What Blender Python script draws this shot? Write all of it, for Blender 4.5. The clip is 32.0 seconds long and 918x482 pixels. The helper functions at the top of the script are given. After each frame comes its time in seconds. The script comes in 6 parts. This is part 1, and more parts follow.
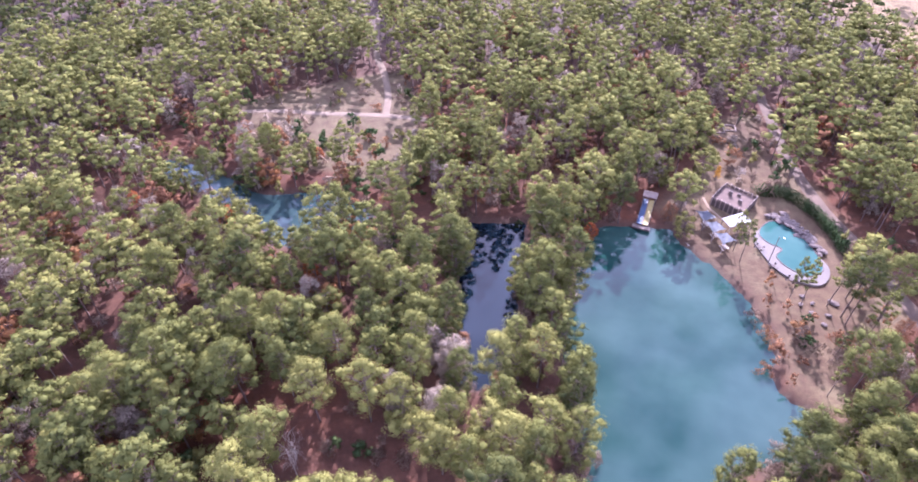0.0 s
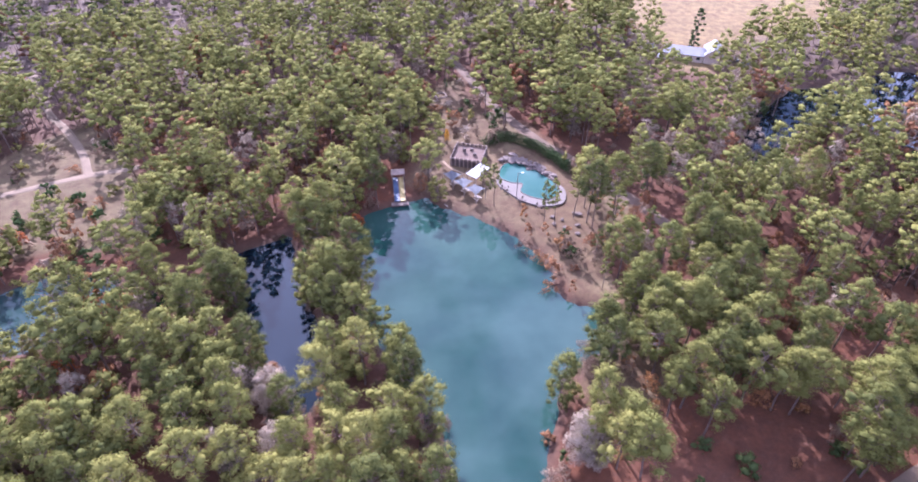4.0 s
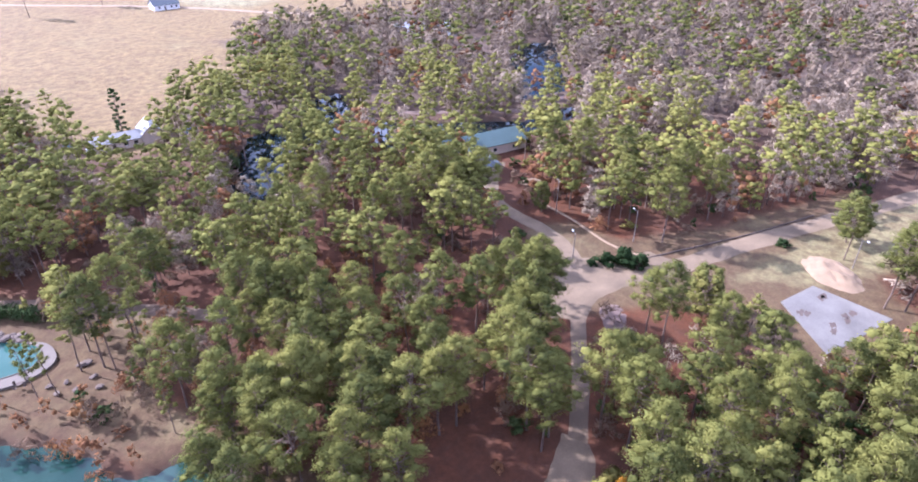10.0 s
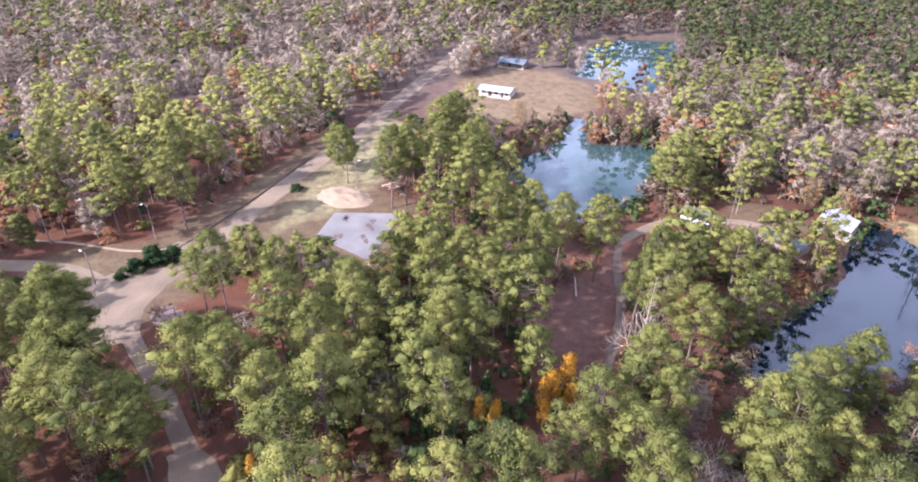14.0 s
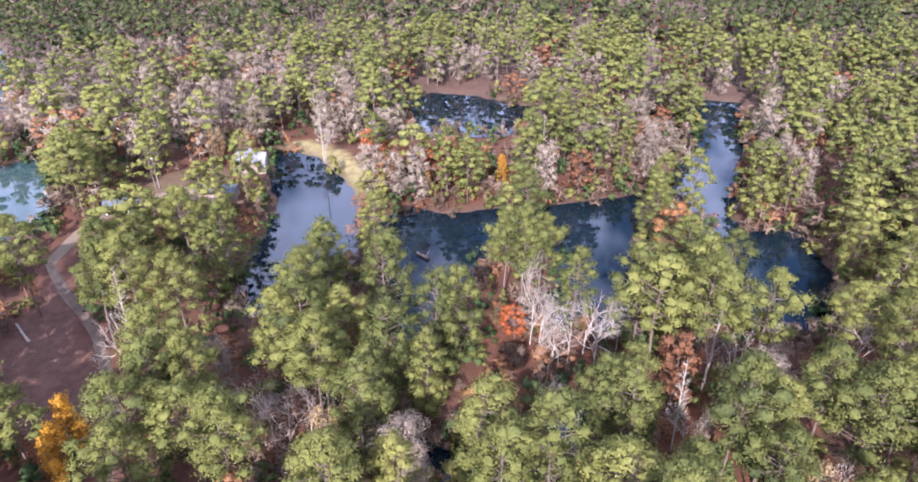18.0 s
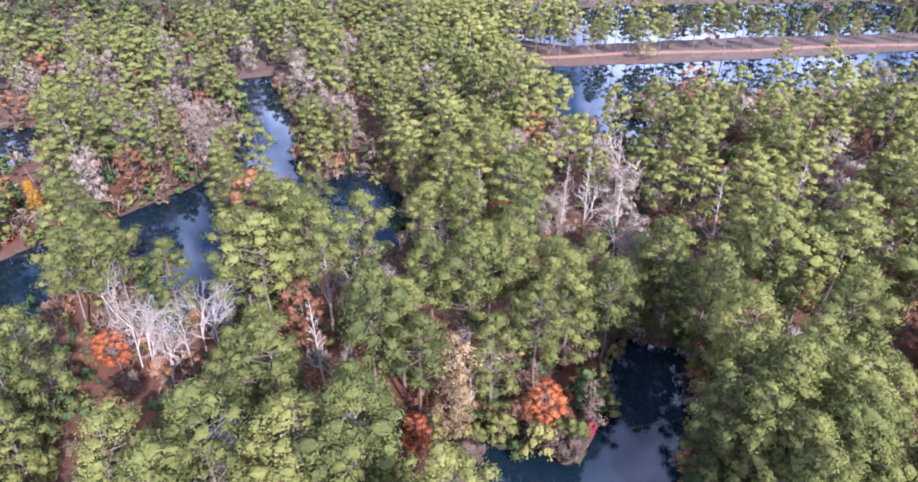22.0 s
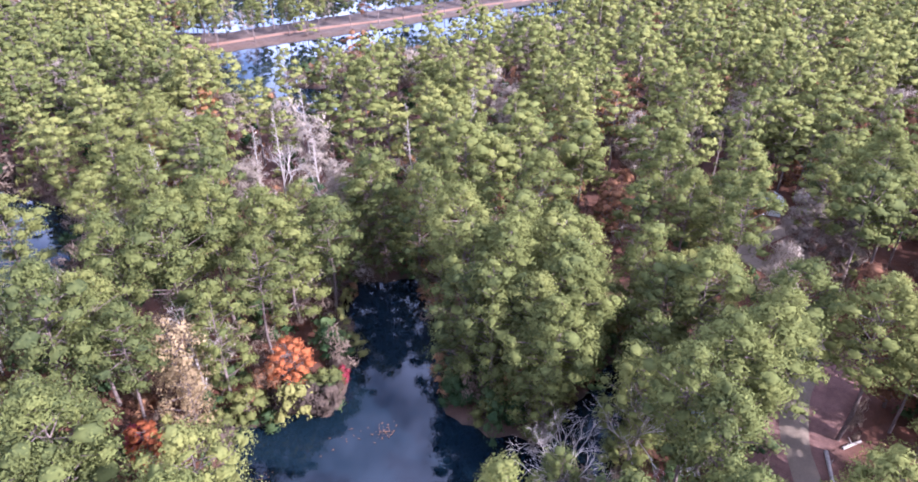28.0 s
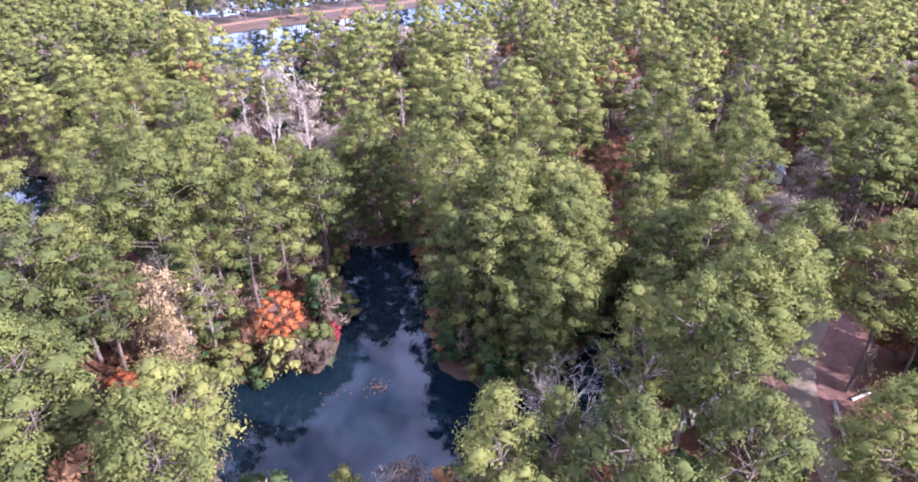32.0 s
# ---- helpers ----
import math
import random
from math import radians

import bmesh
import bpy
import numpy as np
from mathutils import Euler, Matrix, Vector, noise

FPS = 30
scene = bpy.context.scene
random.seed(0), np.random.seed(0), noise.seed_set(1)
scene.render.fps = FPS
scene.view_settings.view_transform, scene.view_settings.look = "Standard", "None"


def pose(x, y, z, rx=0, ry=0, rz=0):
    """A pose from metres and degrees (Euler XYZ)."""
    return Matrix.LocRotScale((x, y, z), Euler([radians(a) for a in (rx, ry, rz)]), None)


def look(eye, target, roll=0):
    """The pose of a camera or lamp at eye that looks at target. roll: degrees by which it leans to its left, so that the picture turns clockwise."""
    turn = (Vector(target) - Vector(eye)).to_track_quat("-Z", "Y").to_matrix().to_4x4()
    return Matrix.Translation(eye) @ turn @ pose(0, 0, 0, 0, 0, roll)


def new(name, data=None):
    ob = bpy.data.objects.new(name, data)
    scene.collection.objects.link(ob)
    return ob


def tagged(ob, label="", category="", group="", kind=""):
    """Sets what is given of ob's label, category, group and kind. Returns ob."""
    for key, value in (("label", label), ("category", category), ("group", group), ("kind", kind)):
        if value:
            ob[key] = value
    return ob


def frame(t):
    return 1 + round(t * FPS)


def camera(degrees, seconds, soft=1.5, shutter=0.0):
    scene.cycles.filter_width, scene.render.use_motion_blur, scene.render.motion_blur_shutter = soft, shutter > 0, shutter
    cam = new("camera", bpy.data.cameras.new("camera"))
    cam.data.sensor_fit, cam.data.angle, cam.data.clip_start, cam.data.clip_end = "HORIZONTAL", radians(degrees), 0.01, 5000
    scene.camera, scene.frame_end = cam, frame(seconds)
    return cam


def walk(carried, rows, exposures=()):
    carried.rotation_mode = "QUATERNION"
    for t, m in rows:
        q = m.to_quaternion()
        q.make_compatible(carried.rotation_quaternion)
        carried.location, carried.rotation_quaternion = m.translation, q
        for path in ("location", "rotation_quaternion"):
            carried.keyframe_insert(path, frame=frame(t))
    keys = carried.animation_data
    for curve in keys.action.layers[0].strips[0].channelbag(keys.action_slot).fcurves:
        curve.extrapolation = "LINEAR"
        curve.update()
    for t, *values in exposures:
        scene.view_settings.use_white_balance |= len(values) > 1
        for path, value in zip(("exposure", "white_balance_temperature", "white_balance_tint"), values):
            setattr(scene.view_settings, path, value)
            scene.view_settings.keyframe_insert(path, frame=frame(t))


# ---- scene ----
cam = camera(70.85, 32.0, soft=1.8)
PATH = [
    (0.0, 0.00, 0.00, 105.70, 48.14, 0.00, 19.06),
    (0.5, -0.77, -1.72, 106.07, 48.15, 0.00, 15.13),
    (1.0, -1.55, -3.49, 106.42, 48.16, 0.00, 11.45),
    (1.5, -2.36, -5.20, 106.73, 48.18, 0.00, 7.83),
    (2.0, -3.26, -6.74, 107.00, 48.20, 0.00, 4.02),
    (2.5, -4.22, -7.93, 107.09, 48.23, 0.00, 0.46),
    (4.5, -6.21, 0.77, 98.41, 50.97, 0.00, -14.17),
    (5.0, -5.57, 3.53, 95.90, 53.23, 0.00, -17.97),
    (5.5, -4.72, 6.35, 93.41, 55.61, 0.00, -21.96),
    (6.0, -3.76, 9.25, 91.06, 58.02, 0.00, -25.78),
    (6.5, -2.78, 12.05, 88.98, 59.22, 0.00, -29.38),
    (7.0, -1.72, 14.66, 87.03, 59.11, 0.00, -32.66),
    (7.5, -0.55, 16.80, 85.01, 59.03, 0.00, -36.17),
    (8.0, 0.84, 18.45, 83.04, 58.96, 0.00, -39.70),
    (8.5, 2.20, 19.53, 81.15, 58.89, 0.00, -44.33),
    (9.0, 3.04, 19.83, 79.67, 58.86, 0.00, -49.18),
    (9.5, 3.39, 19.70, 78.40, 58.84, 0.00, -54.93),
    (10.0, 3.42, 19.67, 77.34, 58.87, 0.00, -60.97),
    (10.5, 3.46, 19.63, 76.25, 58.91, 0.00, -66.64),
    (11.0, 3.50, 19.58, 75.30, 58.95, 0.00, -72.27),
    (11.5, 3.54, 19.53, 74.38, 58.98, 0.00, -77.62),
    (12.0, 3.57, 19.50, 73.47, 58.99, 0.00, -82.52),
    (12.5, 3.61, 19.48, 72.58, 59.00, 0.00, -87.79),
    (13.0, 3.65, 19.49, 71.71, 59.01, 0.00, -94.00),
    (13.5, 3.69, 19.51, 70.89, 59.02, 0.00, -100.49),
    (15.5, 4.39, 20.25, 66.42, 59.24, 0.00, -127.72),
    (16.0, 4.43, 20.28, 65.56, 59.23, 0.00, -134.84),
    (16.5, 4.42, 20.31, 64.82, 59.20, 0.00, -141.51),
    (17.0, 4.39, 20.34, 64.12, 59.15, 0.00, -148.27),
    (17.5, 4.35, 20.35, 63.40, 59.13, 0.00, -154.82),
    (18.0, 4.29, 20.34, 62.64, 59.13, 0.00, -160.69),
    (18.5, 4.21, 20.34, 61.85, 59.15, 0.00, -166.41),
    (19.0, 4.12, 20.33, 61.11, 59.17, 0.00, -172.43),
    (19.5, 4.04, 20.33, 60.42, 59.19, 0.00, -177.56),
    (20.0, 3.96, 20.29, 59.70, 59.22, 0.00, -182.21),
    (20.5, 3.89, 20.24, 58.92, 59.25, 0.00, -186.79),
    (21.0, 3.80, 20.17, 58.10, 59.28, 0.00, -191.45),
    (21.5, 3.70, 20.09, 57.26, 59.30, 0.00, -196.58),
    (22.0, 3.60, 20.02, 56.49, 59.31, 0.00, -200.96),
    (22.5, 3.51, 19.94, 55.83, 59.32, 0.00, -204.16),
    (23.0, 3.43, 19.88, 55.12, 59.30, 0.00, -207.51),
    (23.5, 3.37, 19.84, 54.42, 59.29, 0.00, -211.26),
    (24.0, 3.33, 19.83, 53.70, 59.26, 0.00, -214.77),
    (24.5, 3.30, 19.85, 53.09, 59.23, 0.00, -216.93),
    (25.0, 3.29, 19.88, 52.52, 59.20, 0.00, -219.14),
    (25.5, 3.28, 19.93, 51.91, 59.19, 0.00, -221.29),
    (26.0, 3.29, 19.99, 51.27, 59.17, 0.00, -223.26),
    (26.5, 3.30, 20.05, 50.65, 59.17, 0.00, -225.08),
    (28.5, 3.38, 20.50, 47.84, 59.78, 0.00, -230.29),
    (29.0, 3.39, 20.54, 47.34, 59.86, 0.00, -230.26),
    (29.5, 3.42, 20.59, 46.67, 59.91, 0.00, -230.24),
    (30.0, 3.49, 20.65, 45.93, 59.93, 0.00, -230.24),
    (30.5, 3.56, 20.72, 45.17, 59.93, 0.00, -230.24),
    (31.0, 3.65, 20.80, 44.40, 59.90, 0.00, -230.24),
    (31.5, 3.73, 20.87, 43.62, 59.87, 0.00, -230.24),
    (32.0, 3.78, 20.90, 42.84, 59.84, 0.00, -230.21),
]
walk(cam, [(t, pose(x, y, z, rx, ry, rz)) for t, x, y, z, rx, ry, rz in PATH],
     [(0.0, 2.34, 4950, 48), (8.0, 1.96, 4880, 36), (16.0, 1.97, 5150, 31), (21.0, 1.98, 4860, 31), (26.0, 2.13, 4690, 34), (32.0, 2.22, 4840, 37)])

# ---- world, sun, exposure ----
SUN_AZ = 8.0       # degrees to the left of +y
SUN_EL = 33.0
world = bpy.data.worlds.new("sky")
scene.world = world
world.use_nodes = True
wn, wl = world.node_tree.nodes, world.node_tree.links
sky = wn.new("ShaderNodeTexSky")
sky.sky_type = "NISHITA"
sky.sun_disc = False
sky.sun_elevation = radians(SUN_EL)
sky.sun_rotation = radians(-SUN_AZ)
sky.dust_density = 2.0
wcoord = wn.new("ShaderNodeTexCoord")
cloud = wn.new("ShaderNodeTexNoise")
cloud.inputs["Scale"].default_value = 4.5
cloud.inputs["Detail"].default_value = 6.0
cloud.inputs["Roughness"].default_value = 0.55
wl.new(wcoord.outputs["Generated"], cloud.inputs["Vector"])
cramp = wn.new("ShaderNodeValToRGB")
cramp.color_ramp.elements[0].position, cramp.color_ramp.elements[1].position = 0.41, 0.57
cramp.color_ramp.elements[0].color = (0, 0, 0, 1)
cramp.color_ramp.elements[1].color = (0.85, 0.85, 0.85, 1)
wl.new(cloud.outputs["Fac"], cramp.inputs["Fac"])
cmix = wn.new("ShaderNodeMix")
cmix.data_type = "RGBA"
wl.new(cramp.outputs["Color"], cmix.inputs["Factor"])
wl.new(sky.outputs["Color"], cmix.inputs["A"])
cmix.inputs["B"].default_value = (21.0, 21.4, 22.5, 1)
wbg = wn["Background"]
wbg.inputs["Strength"].default_value = 0.057
wl.new(cmix.outputs["Result"], wbg.inputs["Color"])
sun = new("sun", bpy.data.lights.new("sun", "SUN"))
sun.data.energy = 5.0
sun.data.angle = radians(0.6)
sun.data.color = (1.0, 0.9, 0.70)
az, el = radians(SUN_AZ), radians(SUN_EL)
sun.matrix_world = look((0, 0, 200), Vector((0, 0, 200)) - 100 * Vector((-math.sin(az) * math.cos(el), math.cos(az) * math.cos(el), math.sin(el))))

# ---- materials ----


def material(name, rough=0.9, spec=0.3, metal=0.0):
    m = bpy.data.materials.new(name)
    m.use_nodes = True
    b = m.node_tree.nodes["Principled BSDF"]
    b.inputs["Roughness"].default_value = rough
    b.inputs["Specular IOR Level"].default_value = spec
    b.inputs["Metallic"].default_value = metal
    return m, m.node_tree.nodes, m.node_tree.links, b


def coords(n):
    return n.new("ShaderNodeTexCoord").outputs["Object"]


def noise_node(n, l, vec, scale, detail=4.0, rough=0.6):
    t = n.new("ShaderNodeTexNoise")
    t.inputs["Scale"].default_value = scale
    t.inputs["Detail"].default_value = detail
    t.inputs["Roughness"].default_value = rough
    l.new(vec, t.inputs["Vector"])
    return t.outputs["Fac"]


def ramp(n, l, fac, stops):
    r = n.new("ShaderNodeValToRGB")
    while len(r.color_ramp.elements) < len(stops):
        r.color_ramp.elements.new(0.5)
    for e, (p, c) in zip(r.color_ramp.elements, stops):
        e.position = p
        e.color = (*c, 1) if len(c) == 3 else c
    l.new(fac, r.inputs["Fac"])
    return r.outputs["Color"]


def mixed(n, l, fac, a, b, mode="MIX"):
    x = n.new("ShaderNodeMix")
    x.data_type = "RGBA"
    x.blend_type = mode
    for sock, v in (("Factor", fac), ("A", a), ("B", b)):
        if isinstance(v, (int, float)):
            x.inputs[sock].default_value = v
        elif isinstance(v, tuple):
            x.inputs[sock].default_value = (*v, 1)
        else:
            l.new(v, x.inputs[sock])
    return x.outputs["Result"]


def bumped(n, l, b, height, strength, dist=0.05):
    k = n.new("ShaderNodeBump")
    k.inputs["Strength"].default_value = strength
    k.inputs["Distance"].default_value = dist
    l.new(height, k.inputs["Height"])
    l.new(k.outputs["Normal"], b.inputs["Normal"])


def plain(name, colour, rough=0.8, scale=2.0, vary=0.25, metal=0.0, bump=0.2):
    """A painted, wooden or stony surface: two scales of blotch and a fine relief."""
    m, n, l, b = material(name, rough, 0.35, metal)
    v = coords(n)
    lo = tuple(c * (1 - vary) for c in colour)
    hi = tuple(min(1, c * (1 + vary)) for c in colour)
    big = ramp(n, l, noise_node(n, l, v, scale * 0.35), [(0.3, lo), (0.7, hi)])
    fine = noise_node(n, l, v, scale * 9, 3)
    l.new(mixed(n, l, 0.35, big, ramp(n, l, fine, [(0.3, lo), (0.75, hi)])), b.inputs["Base Color"])
    bumped(n, l, b, fine, bump)
    return m


def ground_material():
    m, n, l, b = material("ground_soil", 0.95, 0.15)
    v = coords(n)
    zone = n.new("ShaderNodeVertexColor")
    zone.layer_name = "zone"
    a = noise_node(n, l, v, 0.12, 6, 0.65)
    c = noise_node(n, l, v, 1.1, 5, 0.7)
    d = noise_node(n, l, v, 7.0, 3, 0.6)
    col = mixed(n, l, ramp(n, l, a, [(0.3, (0, 0, 0)), (0.72, (1, 1, 1))]), zone.outputs["Color"], mixed(n, l, 1.0, zone.outputs["Color"], (1.3, 1.25, 1.2), "MULTIPLY"))
    e = noise_node(n, l, v, 0.38, 6, 0.7)
    col = mixed(n, l, ramp(n, l, e, [(0.42, (0, 0, 0)), (0.62, (0.55, 0.55, 0.55))]), col, (0.050, 0.026, 0.017))
    col = mixed(n, l, ramp(n, l, noise_node(n, l, v, 0.9, 5, 0.75), [(0.56, (0, 0, 0)), (0.72, (0.4, 0.4, 0.4))]), col, (0.105, 0.062, 0.040))
    col = mixed(n, l, 0.55, col, ramp(n, l, c, [(0.25, (0.55, 0.52, 0.5)), (0.75, (1.35, 1.3, 1.25))]), "MULTIPLY")
    col = mixed(n, l, 0.4, col, ramp(n, l, d, [(0.3, (0.6, 0.6, 0.6)), (0.7, (1.3, 1.3, 1.3))]), "MULTIPLY")
    l.new(col, b.inputs["Base Color"])
    bumped(n, l, b, mixed(n, l, 0.5, c, d), 0.6, 0.25)
    return m


def water_material(name, deep, pale, scale=0.05):
    m, n, l, b = material(name, 0.03, 0.5)
    v = coords(n)
    col = ramp(n, l, noise_node(n, l, v, scale, 4, 0.5), [(0.35, deep), (0.7, pale)])
    l.new(col, b.inputs["Base Color"])
    b.inputs["IOR"].default_value = 1.33
    bumped(n, l, b, noise_node(n, l, v, 1.3, 3), 0.03, 0.03)
    return m


def leaf_material(name, dark, mid, light, through_light=0.34, spread=0.5):
    """Foliage: per-object, per-clump and per-leaf variation, and light that passes the leaves."""
    m, n, l, b = material(name, 0.9, 0.03)
    info = n.new("ShaderNodeObjectInfo").outputs["Random"]
    tint = n.new("ShaderNodeAttribute")
    tint.attribute_name = "tint"
    geo = n.new("ShaderNodeNewGeometry").outputs["Random Per Island"]
    s1 = n.new("ShaderNodeMath")
    s1.operation = "MULTIPLY_ADD"
    l.new(info, s1.inputs[0])
    s1.inputs[1].default_value = spread * 0.85
    l.new(tint.outputs["Fac"], s1.inputs[2])
    s2 = n.new("ShaderNodeMath")
    s2.operation = "MULTIPLY_ADD"
    l.new(geo, s2.inputs[0])
    s2.inputs[1].default_value = 0.10
    l.new(s1.outputs[0], s2.inputs[2])
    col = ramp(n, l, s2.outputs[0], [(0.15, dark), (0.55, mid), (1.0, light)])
    l.new(col, b.inputs["Base Color"])
    tr = n.new("ShaderNodeBsdfTranslucent")
    l.new(col, tr.inputs["Color"])
    mx = n.new("ShaderNodeMixShader")
    mx.inputs[0].default_value = through_light
    l.new(b.outputs[0], mx.inputs[1])
    l.new(tr.outputs[0], mx.inputs[2])
    l.new(mx.outputs[0], n["Material Output"].inputs["Surface"])
    return m


def bark_material(name, dark, light):
    m, n, l, b = material(name, 0.95, 0.1)
    v = coords(n)
    f = noise_node(n, l, v, 6.0, 5)
    l.new(ramp(n, l, f, [(0.3, dark), (0.7, light)]), b.inputs["Base Color"])
    bumped(n, l, b, f, 0.5)
    return m


GROUND = ground_material()
# Teal is the water's own; pale patches add cloud reflections to its colour.
WATER_TEAL = water_material("teal_water", (0.005, 0.023, 0.018), (0.024, 0.051, 0.040))
WATER_DARK = water_material("dark_water", (0.0025, 0.006, 0.009), (0.006, 0.011, 0.015))
WATER_GREEN = water_material("green_water", (0.018, 0.034, 0.032), (0.030, 0.048, 0.044))
WATER_POOL = water_material("pool_water", (0.022, 0.066, 0.054), (0.034, 0.082, 0.066), 0.2)
PINE = leaf_material("pine_needles", (0.044, 0.053, 0.020), (0.116, 0.120, 0.032), (0.196, 0.186, 0.050))
OAK = leaf_material("oak_leaves", (0.045, 0.053, 0.021), (0.114, 0.114, 0.031), (0.20, 0.178, 0.05))
TWIGS = leaf_material("bare_twigs", (0.098, 0.075, 0.053), (0.172, 0.134, 0.096), (0.250, 0.200, 0.146), 0.2)
ORANGE = leaf_material("orange_leaves", (0.15, 0.046, 0.018), (0.28, 0.085, 0.028), (0.40, 0.15, 0.05))
BRONZE = leaf_material("bronze_leaves", (0.11, 0.05, 0.02), (0.19, 0.088, 0.034), (0.27, 0.14, 0.055))
RUST = leaf_material("rust_leaves", (0.08, 0.04, 0.022), (0.15, 0.072, 0.036), (0.24, 0.125, 0.058))
TAN = leaf_material("tan_leaves", (0.15, 0.10, 0.05), (0.26, 0.18, 0.085), (0.36, 0.26, 0.13))
YELLOW = leaf_material("yellow_leaves", (0.26, 0.13, 0.012), (0.45, 0.23, 0.02), (0.58, 0.33, 0.04))
PINK = leaf_material("crimson_leaves", (0.10, 0.012, 0.02), (0.20, 0.03, 0.04), (0.30, 0.06, 0.06))
BRUSH = leaf_material("brown_brush", (0.05, 0.036, 0.026), (0.10, 0.07, 0.048), (0.17, 0.12, 0.08))
GREENBRUSH = leaf_material("green_brush", (0.014, 0.026, 0.010), (0.03, 0.05, 0.018), (0.07, 0.09, 0.03))
BARK = bark_material("pine_bark", (0.06, 0.042, 0.034), (0.17, 0.125, 0.10))
PALEBARK = bark_material("pale_bark", (0.17, 0.14, 0.11), (0.35, 0.295, 0.24))
DIRT = plain("packed_dirt", (0.122, 0.088, 0.054), 0.95, 0.5, 0.35)
# Packed dirt made darker: the pines' shade on the south road is in its colour.
SHADEDIRT = plain("shade_toned_dirt", (0.105, 0.074, 0.046), 0.95, 0.5, 0.4)
# Darkest dirt tone: tree shadow on the lane and pool road, put into colour.
SHADOWDIRT = plain("shadowed_dirt", (0.088, 0.060, 0.039), 0.95, 0.5, 0.4)
ORANGEDIRT = plain("orange_levee_dirt", (0.16, 0.082, 0.045), 0.95, 0.5, 0.25)
BROWNDIRT = plain("brown_levee_dirt", (0.11, 0.075, 0.06), 0.95, 0.5, 0.25)
SAND = plain("pale_sand", (0.185, 0.130, 0.080), 0.95, 0.8, 0.2)
CONCRETE = plain("worn_concrete", (0.115, 0.105, 0.095), 0.85, 0.5, 0.35)
WHITEMETAL = plain("white_roof_metal", (0.20, 0.195, 0.19), 0.7, 1.0, 0.1)
GREENMETAL = plain("green_roof_metal", (0.042, 0.070, 0.068), 0.65, 1.0, 0.12)
GREYMETAL = plain("grey_roof_metal", (0.075, 0.086, 0.095), 0.95, 1.0, 0.15)
WOOD = plain("weathered_wood", (0.20, 0.15, 0.115), 0.85, 3.0, 0.3)
PALEWOOD = plain("pale_wood", (0.28, 0.235, 0.19), 0.85, 3.0, 0.25)
DARKWOOD = plain("dark_wood", (0.07, 0.05, 0.04), 0.85, 3.0, 0.3)
WALL = plain("tan_siding", (0.40, 0.33, 0.27), 0.8, 2.0, 0.15)
DARKGLASS = plain("dark_window", (0.02, 0.022, 0.025), 0.2, 1.0, 0.1)
YARDCLAY = plain("red_clay_yard", (0.088, 0.058, 0.042), 0.95, 0.9, 0.4)
ROCK = plain("red_brown_rock", (0.10, 0.075, 0.06), 0.9, 1.2, 0.4, bump=0.6)
SAILCLOTH = plain("grey_shade_cloth", (0.125, 0.13, 0.14), 0.8, 2.0, 0.12)
YELLOWPAINT = plain("faded_yellow_paint", (0.24, 0.185, 0.06), 0.7, 2.0, 0.2)
BLUEPAINT = plain("dark_blue_paint", (0.03, 0.05, 0.09), 0.6, 2.0, 0.2)
WHITEPAINT = plain("white_paint", (0.55, 0.55, 0.54), 0.5, 2.0, 0.08)
POLEWOOD = plain("grey_pole_wood", (0.16, 0.135, 0.115), 0.9, 3.0, 0.25)
DECKING = plain("pale_pool_deck", (0.108, 0.09, 0.075), 0.9, 0.8, 0.15)

